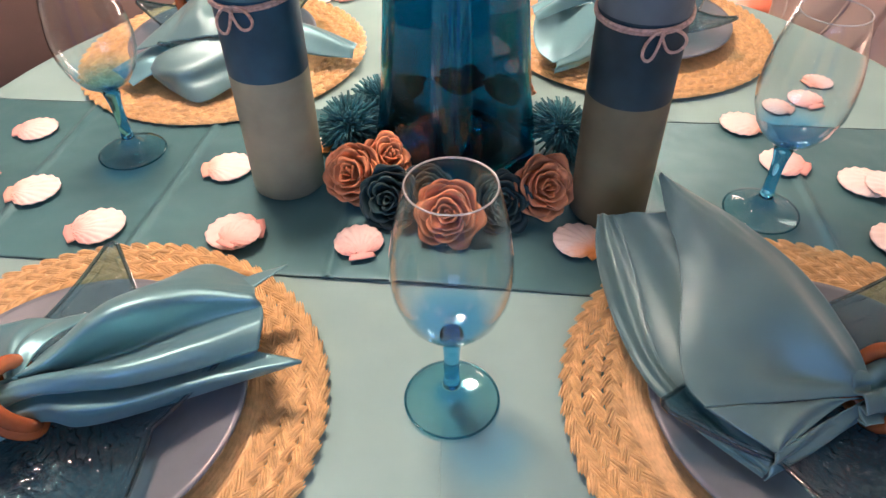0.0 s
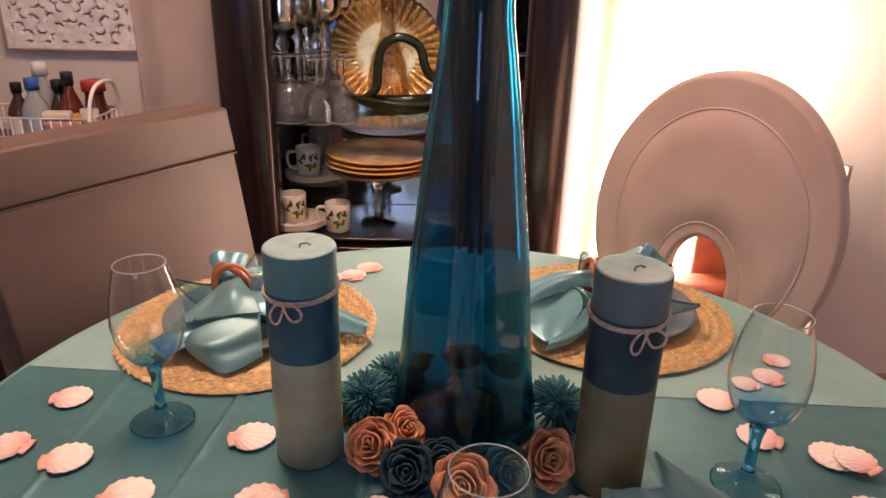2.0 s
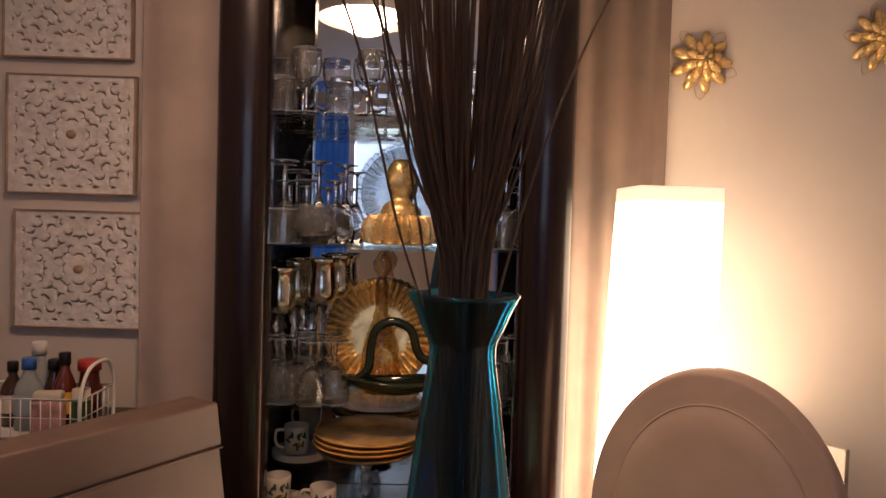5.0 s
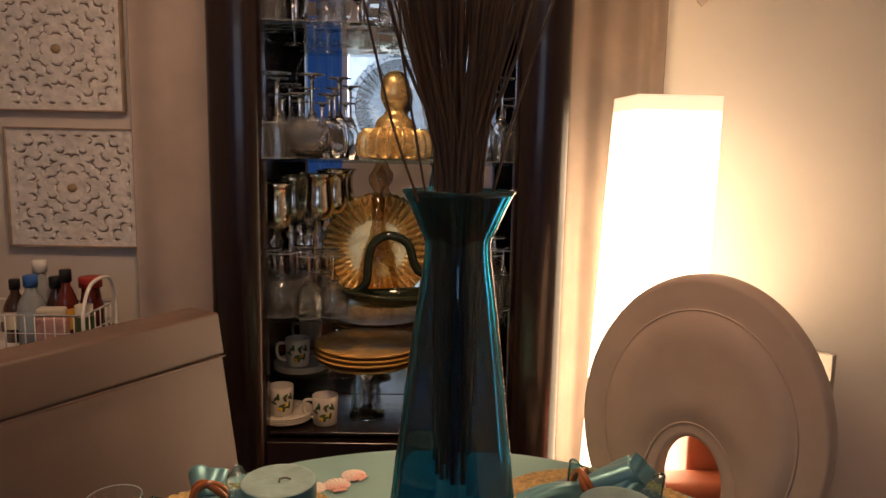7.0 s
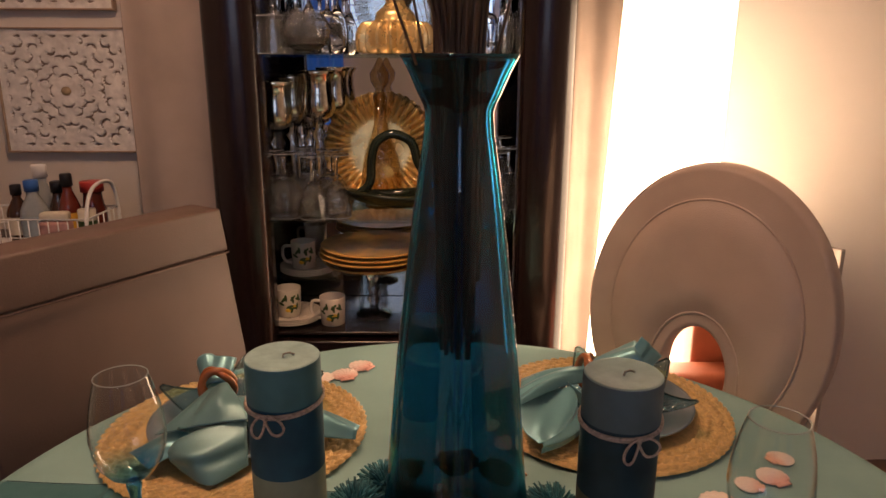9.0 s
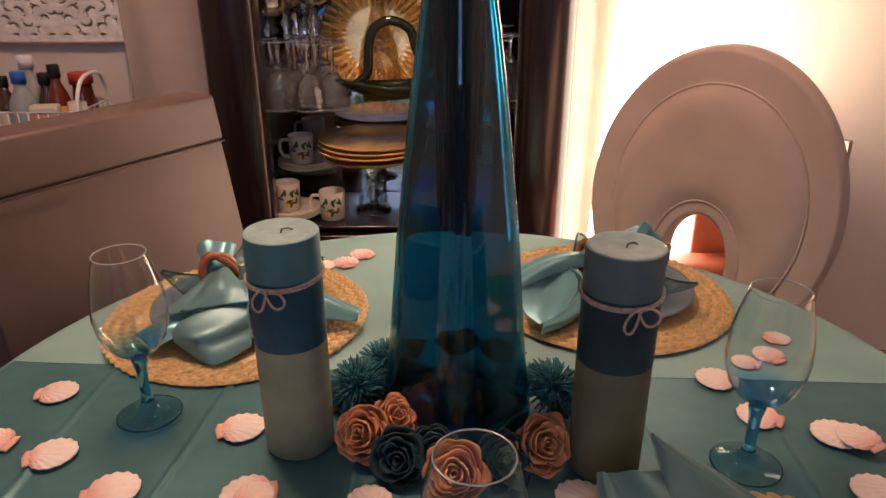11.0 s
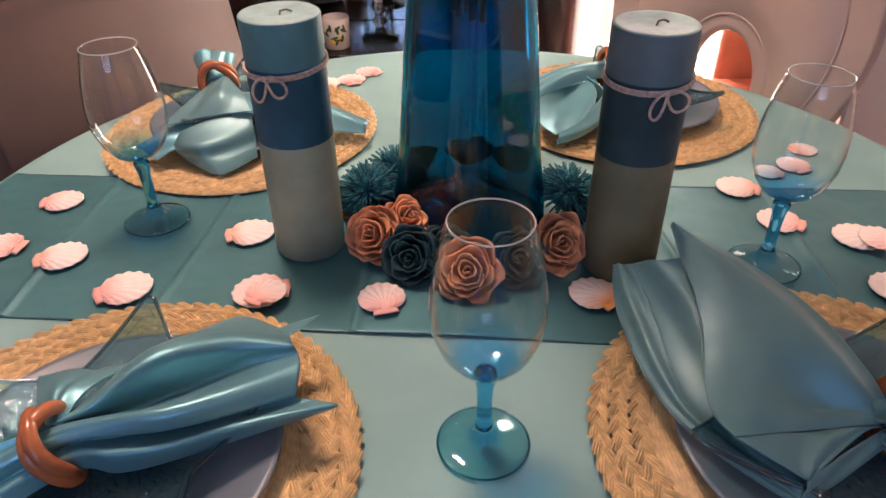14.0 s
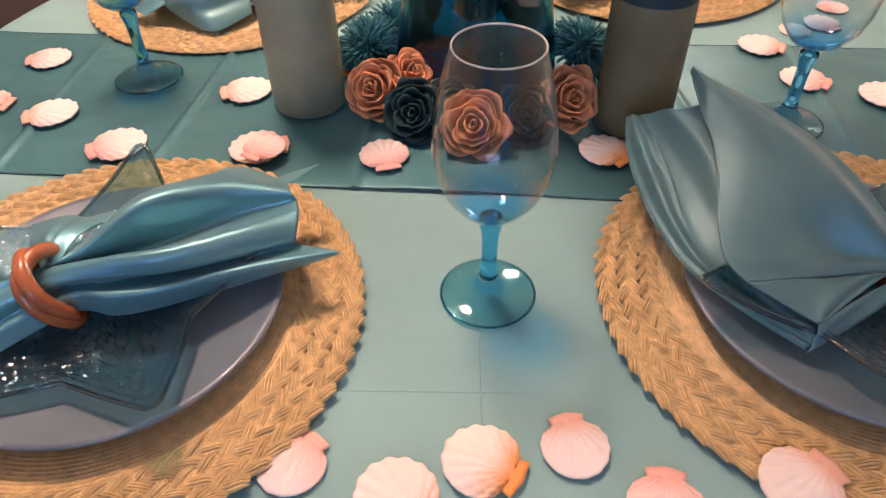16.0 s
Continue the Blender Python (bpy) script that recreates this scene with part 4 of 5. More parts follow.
# ---- vase and twigs ----
VX, VY = 0.006, 0.590
vase = thing("vase", "tall teal blue square glass vase with flared neck", "vase", pose(VX, VY, TZ + 0.004))
VPROF = [(0.0, 0.084), (0.004, 0.086), (0.03, 0.0845), (0.066, 0.0785), (0.13, 0.072), (0.196, 0.0655), (0.255, 0.058), (0.308, 0.0512), (0.352, 0.0450), (0.386, 0.0400), (0.414, 0.0355), (0.430, 0.0338), (0.440, 0.0345), (0.455, 0.0420), (0.470, 0.0490), (0.482, 0.0560)]


def vase_pt(half, a, z):
    n = 4.8
    c, s = math.cos(a), math.sin(a)
    k = (abs(c) ** n + abs(s) ** n) ** (-1 / n)
    r = half * 0.735 * k
    a2 = a + math.pi / 4
    return (r * math.cos(a2), r * math.sin(a2), z)


def vase_mesh():
    bm = bmesh.new()
    zs = spline([(h, z, 0) for z, h in VPROF], 60)
    outer = [(p.x, p.y) for p in zs]
    inner = [(h - 0.0070, z) for h, z in reversed(outer) if z > 0.014]
    rim = [(outer[-1][0] - 0.001, outer[-1][1] + 0.0016), (inner[0][0] + 0.001, outer[-1][1] + 0.0016)]
    prof = outer + rim + inner
    rows = []
    for h, z in prof:
        rows.append([bm.verts.new(vase_pt(h, 2 * math.pi * k / 72, z)) for k in range(72)])
    for a, b in zip(rows, rows[1:]):
        for k in range(72):
            j = (k + 1) % 72
            bm.faces.new((a[k], a[j], b[j], b[k]))
    bm.faces.new(rows[0][::-1])
    bm.faces.new(rows[-1])
    return bm


vase_body = part("body", vase_mesh(), VASE_GLASS, vase)
part("rim", tube([vase_pt(0.0552, 2 * math.pi * k / 72, 0.4835) for k in range(72)], 0.0018, 8, True), VASE_GLASS, vase_body, "rounded glass lip")
twigs = thing("twig_bundle", "bundle of thin dried brown twigs standing in the teal vase", "dried twigs", pose(VX, VY, TZ + 0.004))
rt = random.Random(7)
for k in range(165):
    a = rt.uniform(0, 2 * math.pi)
    r0, r1 = 0.0245 * math.sqrt(rt.random()), 0.155 * math.sqrt(rt.random())
    a1 = a + rt.uniform(-0.5, 0.5)
    x0, y0, x1, y1 = r0 * math.cos(a), r0 * math.sin(a), r1 * math.cos(a1), r1 * math.sin(a1)
    h = rt.uniform(0.95, 1.35)
    bx, by = rt.uniform(-0.012, 0.012), rt.uniform(-0.012, 0.012)
    lo = 0.33 - 0.13 * rt.random() ** 2.2
    pts = spline([(x0 * 0.72, y0 * 0.72, lo), (x0 * 0.85, y0 * 0.85, 0.43), (x0 * 1.0 + bx * 0.3, y0 + by * 0.3, 0.52), (x0 + (x1 - x0) * 0.42 + bx, y0 + (y1 - y0) * 0.42 + by, 0.70), (x1, y1, h)], 18)
    part("twig", tube(pts, rt.uniform(0.0011, 0.0025), 5, taper=lambda f: 1.1 - 0.6 * f), TWIG, twigs)
for pts in ([(-0.036, -0.03, 0.476), (-0.058, -0.04, 0.54), (-0.078, -0.04, 0.62), (-0.102, -0.04, 0.71), (-0.16, -0.04, 0.85)], [(0.03, 0.0, 0.48), (0.05, 0.0, 0.56), (0.075, 0.0, 0.64), (0.112, 0.0, 0.732), (0.17, 0, 0.85)], [(-0.03, 0.0, 0.48), (-0.052, -0.0, 0.60), (-0.058, -0.0, 0.66), (-0.085, -0.0, 0.735), (-0.13, 0, 0.85)]):
    part("twig", tube(spline(pts, 20), 0.0012, 6), TWIG, twigs)

# ---- wood roses and fringe flowers ----
def rose_mesh(seed, size=0.030):
    """A rose of separate shaved-wood petals: a rolled heart, then rings of cupped petals with turned-out ragged lips."""
    rr = random.Random(seed)
    bm = bmesh.new()
    rings = ((2, 0.10, 0.98, 3.6, 0.05), (3, 0.24, 0.97, 2.7, 0.10), (4, 0.42, 0.92, 2.1, 0.20), (5, 0.60, 0.84, 1.75, 0.32), (5, 0.77, 0.74, 1.65, 0.36), (6, 0.90, 0.60, 1.45, 0.42))
    for ring, (count, rad, high, span, roll) in enumerate(rings):
        turn = rr.uniform(0, 6.28)
        for k in range(count):
            a0 = turn + 2 * math.pi * k / count + rr.uniform(-0.16, 0.16)
            R, H, W = size * rad * rr.uniform(0.93, 1.08), size * high * rr.uniform(0.88, 1.06), span * rr.uniform(0.85, 1.12)
            lip, ph, skew = size * roll * rr.uniform(0.6, 1.3), rr.uniform(0, 6.28), rr.uniform(-0.12, 0.12)

            def pt(u, v):
                c = 2 * u - 1
                top = 1 - 0.42 * abs(c) ** 2.6 + 0.05 * math.sin(7 * u + ph) + 0.03 * math.sin(15 * u + 2 * ph)
                vv = v * top
                a = a0 + c * W / 2 * (0.72 + 0.28 * v) + skew * v
                r = R * (0.55 + 0.45 * math.sin(1.57 * min(1.0, 1.3 * vv))) + lip * max(0.0, vv - 0.62) ** 2 * 3.2
                r += size * (0.020 * ring / 5 + 0.012) * c * (1 if k % 2 else -1) + size * 0.025 * math.sin(6 * u + ph) * v * v
                z = H * vv - lip * 0.9 * max(0.0, vv - 0.76) ** 2 * 4
                return (r * math.cos(a), r * math.sin(a), z)
            grid(pt, 12, 9, bm=bm)
    lathe([(0, -0.002), (size * 0.45, 0.0), (size * 0.62, size * 0.18), (0, size * 0.2)], 16, bm)
    return bm


def rose(m, material, label, seed, size=0.030):
    size *= 0.88
    r = thing("wood_rose", label, "wooden flower", m, "wooden roses round the vase")
    thick(part("petals", rose_mesh(seed, size), material, r), 0.0013)
    return r


TAN = "tan brown carved wood rose lying against the vase"
TEAL = "dark teal carved wood rose lying against the vase"
RZ = TZ + 0.024
rose(pose(-0.083, 0.532, RZ, 52, 0, -22), ROSE_BROWN, TAN, 1, 0.031)
rose(pose(-0.058, 0.545, RZ + 0.006, 40, 0, 40), ROSE_BROWN, TAN, 2, 0.025)
rose(pose(-0.047, 0.503, RZ - 0.004, 58, 0, -14), ROSE_TEAL, TEAL, 3, 0.031)
rose(pose(0.002, 0.482, RZ - 0.004, 55, 0, -6), ROSE_BROWN, TAN, 4, 0.031)
rose(pose(0.045, 0.500, RZ - 0.004, 58, 0, 12), ROSE_TEAL, TEAL, 5, 0.029)
rose(pose(0.081, 0.514, RZ, 54, 0, 24), ROSE_BROWN, TAN, 6, 0.031)
rose(pose(-0.018, 0.505, RZ, 45, 0, 5), ROSE_TEAL, TEAL, 8, 0.026)
rose(pose(-0.050, 0.672, RZ, -48, 0, 20), ROSE_BROWN, TAN, 9, 0.030)
rose(pose(0.010, 0.690, RZ, -52, 0, 0), ROSE_TEAL, TEAL, 10, 0.029)
rose(pose(0.058, 0.668, RZ, -48, 0, -20), ROSE_BROWN, TAN, 11, 0.030)


def fringe_flower(m, seed):
    f = thing("fringe_flower", "teal fringed pompom flower tucked beside the vase", "artificial flower", m, "fringed flowers")
    rr = random.Random(seed)
    bm = bmesh.new()
    for k in range(900):
        th = math.acos(1 - 1.3 * (k + 0.5) / 900)
        ph = k * 2.399963
        d = Vector((math.sin(th) * math.cos(ph), math.sin(th) * math.sin(ph), math.cos(th)))
        d = (d + Vector((rr.uniform(-0.12, 0.12), rr.uniform(-0.12, 0.12), rr.uniform(-0.12, 0.12)))).normalized()
        L = 0.034 * rr.uniform(0.66, 1.08)
        s = d.orthogonal().normalized()
        s = Matrix.Rotation(rr.uniform(0, 6.28), 3, d) @ s
        w = rr.uniform(0.0008, 0.0015)
        t = d.cross(s) * 0.0005
        p0, p1, p2 = d * 0.008, d * (0.7 * L), d * L + Vector((0, 0, -0.003))
        quad = [[bm.verts.new(p + s * (sx * ww) + t * sz) for sx, sz in ((-1, -1), (1, -1), (1, 1), (-1, 1))] for p, ww in ((p0, w * 0.6), (p1, w), (p2, w * 0.8))]
        for a, b in zip(quad, quad[1:]):
            for i in range(4):
                bm.faces.new((a[i], a[(i + 1) % 4], b[(i + 1) % 4], b[i]))
        bm.faces.new(quad[-1])
    part("fringe", bm, POMPOM, f)
    part("core", lathe([(0, -0.004), (0.009, 0.0), (0.010, 0.006), (0, 0.012)], 14), POMPOM, f)
    return f


f0 = fringe_flower(pose(-0.097, 0.606, TZ + 0.028, 35, -20, 0), 3)
copy_thing(f0, pose(0.105, 0.600, TZ + 0.028, 35, 22, 60))
copy_thing(f0, pose(-0.07, 0.640, TZ + 0.030, 10, -10, 120))

# ---- scallop shells ----
def shell_mesh(w, ribs, dome):
    """A round scallop fan from its hinge at the origin, w across."""
    half = radians(82)

    def pt(u, v):
        th = (2 * u - 1) * half
        rho = 0.03 + 0.97 * v
        r = w * rho * math.cos(th) ** 0.62 * (1 + 0.011 * math.cos(2 * ribs * th) * v * v + 0.04 * math.sin(3.1 * th + 40 * w) * v)
        z = dome * w * math.sin(math.pi * min(1, 0.10 + 0.86 * rho ** 0.8)) * (1 - 0.35 * (2 * u - 1) ** 2)
        z += 0.015 * w * math.cos(2 * ribs * th) * rho + 0.006 * w * math.sin(26 * rho + 30 * w)
        return (r * math.sin(th), r * math.cos(th), z + 0.001)
    return grid(pt, ribs * 6, 22)


SHELL_MESHES = {}


def shell(x, y, z, w, turn, material, label, tip=(0, 0), dome=0.115):
    w *= 0.93
    ob = thing("scallop_shell", label, "seashell", pose(x, y, z, tip[0], tip[1], turn) @ pose(0, -w * 0.5, 0), "seashells scattered on the table")
    key = (round(w, 3), material.name, dome)
    if key not in SHELL_MESHES:
        a = part("fan", shell_mesh(w, 13, dome), material, ob)
        b = part("hinge", grid(lambda u, v: ((u - 0.5) * w * 0.60 * (1.0 - 0.22 * v), -0.17 * w + 0.34 * w * v + 0.05 * w * abs(2 * u - 1), 0.0015 + 0.03 * w * math.sin(math.pi * u) + 0.03 * w * v), 10, 4), material, ob)
        thick(a, 0.0012), thick(b, 0.0012)
        SHELL_MESHES[key] = (a, b)
    else:
        for src in SHELL_MESHES[key]:
            c = src.copy()
            scene.collection.objects.link(c)
            c.parent = ob
    return ob


PINK = "pale pink ribbed scallop shell lying on the table"
CREAM = "cream scallop shell lying on the table"
ORANGE = "cream and orange scallop shell lying on the table"
RUN, CLO = TZ + 0.005, TZ + 0.001
for x, y, z, w, turn, mt, lb in (
        (-0.433, 0.631, RUN, 0.040, -80, SHELL_A, PINK), (-0.387, 0.527, RUN, 0.044, -70, SHELL_B, CREAM), (-0.307, 0.476, RUN, 0.046, -62, SHELL_A, PINK),
        (-0.186, 0.470, RUN, 0.046, 100, SHELL_A, PINK), (-0.176, 0.462, RUN + 0.006, 0.034, -30, SHELL_A, PINK), (-0.075, 0.460, RUN, 0.040, 15, SHELL_A, PINK),
        (0.112, 0.464, RUN, 0.042, 45, SHELL_O, ORANGE), (-0.213, 0.566, RUN, 0.044, -75, SHELL_B, CREAM), (0.302, 0.650, RUN, 0.042, 70, SHELL_B, CREAM),
        (0.386, 0.550, RUN, 0.044, 75, SHELL_B, CREAM), (0.402, 0.538, RUN + 0.006, 0.040, 30, SHELL_A, PINK), (0.322, 0.581, RUN, 0.042, 60, SHELL_A, PINK),
        (0.382, 0.468, RUN, 0.044, 70, SHELL_B, CREAM), (-0.458, 0.544, RUN, 0.042, 85, SHELL_A, PINK), (-0.192, 0.978, CLO, 0.036, -70, SHELL_B, CREAM),
        (0.418, 0.747, CLO, 0.031, -70, SHELL_B, CREAM), (0.389, 0.708, CLO, 0.036, 20, SHELL_A, PINK), (0.353, 0.691, CLO, 0.030, 60, SHELL_B, CREAM),
        (-0.160, 0.990, CLO, 0.040, 20, SHELL_A, PINK), (-0.138, 1.022, CLO, 0.038, 60, SHELL_A, PINK), (-0.127, 0.606, RUN, 0.026, 10, SHELL_O, ORANGE),
        (-0.106, 0.171, CLO, 0.037, 148, SHELL_A, PINK), (-0.047, 0.154, CLO, 0.044, 40, SHELL_B, CREAM), (-0.001, 0.175, CLO, 0.043, 60, SHELL_O, ORANGE),
        (0.053, 0.182, CLO, 0.037, 190, SHELL_B, CREAM), (0.096, 0.146, CLO, 0.040, 170, SHELL_A, PINK), (0.166, 0.156, MAT_Z + 0.005, 0.042, 120, SHELL_B, CREAM)):
    shell(x, y, z, w, turn, mt, lb)

# ---- chairs ----
def slab_chair():
    d = Vector((0.530, 0.848, 0))
    turn = math.degrees(math.atan2(d.y, d.x))
    c = thing("dining_chair", "taupe leatherette dining chair with square back and folded top", "chair", pose(-0.456, 0.980, 0, 0, 0, turn))

    def slab(x0, x1, y0, y1, z0, z1, top_in, shift, soft=0.012):
        bm = box(x0, x1, y0, y1, z0, z1, soft)
        for v in bm.verts:
            f = (v.co.z - 0.45) / 0.5
            v.co.y += shift * f
            v.co.x *= 1 - top_in * f if v.co.x > 0 else 1 + 0.03 * f
        return bm
    part("backrest", slab(-0.232, 0.200, -0.035, 0.035, 0.46, 0.9105, 0.07, 0.07, 0.005), TAUPE, c)
    part("top_flap", slab(-0.233, 0.203, -0.0375, 0.0375, 0.9108, 0.985, 0.07, 0.07, 0.005), TAUPE, c, "padded fold along the top")
    part("seam", tube([(-0.22, 0.025 + -0.002, 0.9095), (0.0, 0.024, 0.9095), (0.187, 0.0235, 0.9095)], 0.0016, 8), TAUPE, c)
    part("seat", box(-0.235, 0.21, -0.44, 0.02, 0.42, 0.50, 0.02), TAUPE, c)
    for x in (-0.19, 0.19):
        for y in (-0.40, -0.01):
            part("leg", lathe([(0, 0), (0.014, 0), (0.022, 0.42), (0, 0.42)], 12, None, (x, y, 0)), DARKWOOD, c)
    return c


slab_chair()


def oval_chair():
    turn = math.degrees(math.atan2(-0.30, 0.326))
    c = thing("dining_chair", "pale taupe leatherette chair with oval back and arched hole", "chair", pose(0.447, 1.13, 0, 0, 0, turn))
    W, H, CZ = 0.222, 0.272, 0.793
    hw, hh, hz = 0.056, 0.082, 0.690

    def edge(t):
        return W * math.cos(t), CZ + H * math.sin(t)

    def hole(t):
        return hw * math.cos(t), hz + hh * math.sin(t)

    def pt(u, v):
        t = 2 * math.pi * u
        ring = v if v <= 1 else 2 - v
        (ex, ez), (hx, hz_) = edge(t), hole(t)
        band_o, band_i = 0.80, 0.0
        rho = max(0.0, min(1.0, ring))
        x, z = hx + (ex - hx) * rho, hz_ + (ez - hz_) * rho
        dist_o, dist_i = math.hypot(ex - x, ez - z), math.hypot(hx - x, hz_ - z)
        th = 0.024
        if dist_o > 0.062 and dist_i > 0.030:
            fo, fi = min(1, (dist_o - 0.062) / 0.05), min(1, (dist_i - 0.030) / 0.05)
            th += 0.012 * fo * (2 - fo) * fi * (2 - fi)
        th *= min(1.0, (min(dist_o, dist_i) / 0.010) ** 0.5 + 0.25)
        return x, z, th

    bm = bmesh.new()
    nv = 44
    rows = []
    for i in range(96):
        col = []
        for sgn in (-1, 1):
            seq = range(nv + 1) if sgn < 0 else range(nv, -1, -1)
            for j in seq:
                x, z, th = pt(i / 96, j / nv)
                col.append(bm.verts.new((x, sgn * th + 0.10 * (z - 0.5), z)))
        rows.append(col)
    for i in range(96):
        a, b = rows[i], rows[(i + 1) % 96]
        for j in range(len(a)):
            k = (j + 1) % len(a)
            bm.faces.new((a[j], b[j], b[k], a[k]))
    part("backrest", bm, TAUPE_PALE, c)
    for inset, src in ((0.062, edge), (0.030, hole)):
        pts = []
        for i in range(96):
            t = 2 * math.pi * i / 96
            (ex, ez), (hx, hz_) = edge(t), hole(t)
            q = Vector((hx - ex, 0, hz_ - ez)).normalized() * inset
            p = Vector((ex, 0, ez)) + q if src is edge else Vector((hx, 0, hz_)) - q
            p.y = -0.0245 + 0.10 * (p.z - 0.5)
            pts.append(p)
        part("piping", tube(pts, 0.0022, 8, True), TAUPE_PALE, c)
    part("seat", box(-0.22, 0.22, -0.42, 0.02, 0.42, 0.50, 0.02), TAUPE_PALE, c)
    for x in (-0.18, 0.18):
        for y in (-0.38, -0.01):
            part("leg", lathe([(0, 0), (0.014, 0), (0.022, 0.43), (0, 0.43)], 12, None, (x, y, 0)), DARKWOOD, c)
    return c


oval_chair()

arm = thing("armchair", "red brown leather armchair partly hidden behind the oval chair", "armchair", pose(0.80, 1.52, 0))
part("seat", box(-0.36, -0.05, -0.20, -0.112, 0.10, 0.592, 0.02), BROWN_LEATHER, arm)
part("backrest", box(-0.245, -0.05, -0.11, 0.045, 0.10, 0.80, 0.012), BROWN_LEATHER, arm)

board = thing("folded_table", "beige grey folded tray table leaning upright by the wall", "folding table", pose(1.035, 1.70, 0, 0, 0, 128))
part("top_board", box(0.0, 0.30, -0.012, 0.012, 0.03, 0.765, 0.003), GREY_BOARD, board)
part("leg", box(0.02, 0.05, 0.0125, 0.030, 0.0, 0.70, 0.003), GREY_BOARD, board)
part("leg", box(0.24, 0.27, 0.0125, 0.030, 0.0, 0.70, 0.003), GREY_BOARD, board)

# ---- paper floor lamp ----
lamp = thing("floor_lamp", "tall square rice paper floor lamp, glowing warm white", "floor lamp", pose(0.500, 1.622, 0, 0, 0, 4))
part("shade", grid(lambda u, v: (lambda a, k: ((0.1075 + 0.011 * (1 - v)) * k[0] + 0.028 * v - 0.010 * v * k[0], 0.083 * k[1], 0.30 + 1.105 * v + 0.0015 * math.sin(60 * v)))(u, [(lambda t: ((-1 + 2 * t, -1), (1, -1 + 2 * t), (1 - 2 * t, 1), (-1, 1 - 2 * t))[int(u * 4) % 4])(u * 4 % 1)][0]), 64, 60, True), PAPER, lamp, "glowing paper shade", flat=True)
part("base", box(-0.11, 0.11, -0.085, 0.085, 0.0, 0.03, 0.006), DARKWOOD, lamp)
for x in (-0.10, 0.10):
    for y in (-0.07, 0.07):
        part("leg", box(x - 0.008, x + 0.008, y - 0.008, y + 0.008, 0.03, 0.32), DARKWOOD, lamp)

# ---- pendant lamp over the table ----
# out of view, placed from the shadows; drum shade added to dim the walls
ceil = thing("pendant_lamp", "unseen brass pendant lamp with frosted globe under a short drum shade", "pendant lamp", pose(-0.34, 0.93, 0))
part("canopy", lathe([(0, 2.5), (0.06, 2.5), (0.055, 2.475), (0.01, 2.46), (0, 2.46)], 24), BRASS, ceil)
part("stem", tube([(0, 0, 2.47), (0, 0, 2.406)], 0.008), BRASS, ceil)
part("globe", lathe([(0.0, 0.15)] + [(0.15 * math.sin(math.pi * k / 24), 0.15 * math.cos(math.pi * k / 24)) for k in range(1, 24)] + [(0.0, -0.15)], 36, None, (0, 0, 2.235)), GLOBE, ceil, "glowing frosted glass globe")
part("shade", lathe([(0.010, 2.406), (0.16, 2.406), (0.203, 2.150), (0.199, 2.150), (0.157, 2.402), (0.010, 2.402)], 48), WHITE_LACQ, ceil, "white drum shade, added to keep light off the walls")

# ---- carved wall panels ----
def carved_panel(m):
    p = thing("carved_wall_panel", "square whitewashed carved wood wall panel with leaf scrolls", "wall art", m, "carved panels on the wall")
    S = 0.172
    for x0, x1, z0, z1 in ((-S, S, S - 0.005, S), (-S, S, -S, -S + 0.005), (-S, -S + 0.005, -S + 0.0052, S - 0.0052), (S - 0.005, S, -S + 0.0052, S - 0.0052)):
        part("frame_bar", box(x0, x1, -0.022, 0.0, z0, z1, 0.001), CARVED_EDGE, p, "thin tan wooden frame edge")
    arcs = ((0.028, 0.0, 0.017, 0, 70, 0.0032), (0.056, 0.020, 0.012, 70, 100, 0.0034), (0.084, 0.010, 0.012, -20, 95, 0.0034), (0.086, 0.046, 0.013, 140, 95, 0.0036),
            (0.110, 0.030, 0.011, 210, 105, 0.0036), (0.114, 0.074, 0.013, 20, 105, 0.0038), (0.132, 0.112, 0.012, 215, 110, 0.0036), (0.062, 0.050, 0.009, 45, 80, 0.0030),
            (0.136, 0.046, 0.008, 100, 100, 0.0030), (0.094, 0.088, 0.010, 225, 120, 0.0032), (0.048, 0.040, 0.006, 200, 90, 0.0026))

    def pierced(x, z):
        a, b = max(abs(x), abs(z)), min(abs(x), abs(z))
        for k in (0.022, 0.066, 0.112):
            if abs(b - k) < 0.011 and abs(a - 0.149) < 0.0042 * (1.15 - abs(b - k + 0.003) / 0.011):
                return True
        for cx, cz, r, d, span, w in arcs:
            t = (math.degrees(math.atan2(b - cz, a - cx)) - d + 180) % 360 - 180
            if abs(t) < span and abs(math.hypot(a - cx, b - cz) - r) < w * math.cos(radians(90 * t / span)) ** 0.6:
                return True
        return False
    n, E = 150, S - 0.0052
    bm = bmesh.new()
    grid(lambda u, v: ((2 * u - 1) * E, -0.006 if pierced((2 * u - 1) * E, (2 * v - 1) * E) else -0.016 - 0.0012 * noise.noise(Vector((u * 30, v * 30, 0.5))), (2 * v - 1) * E), n, n, bm=bm)
    ob = part("carved_board", bm, CARVED, p, "flat board pierced with leaf scrolls")
    ob.data.materials.append(CARVED_SHADE)
    # bottoms of the piercings coloured dark, for the shade inside them
    for f in ob.data.polygons:
        f.material_index = 1 if f.center.y > -0.0095 else 0
    bead = part("bead", lathe([(0, 0.007), (0.008, 0.005), (0.0125, 0), (0.0125, -0.004)], 20), BEAD, p, "round wooden bead")
    bead.matrix_local = pose(0, -0.019, 0, 90)
    return p


cp = carved_panel(pose(-1.026, 1.948, 1.148) @ Matrix.Diagonal((1.05, 1, 0.97, 1)))
copy_thing(cp, pose(-1.050, 1.948, 1.525))
copy_thing(cp, pose(-1.062, 1.948, 1.902))

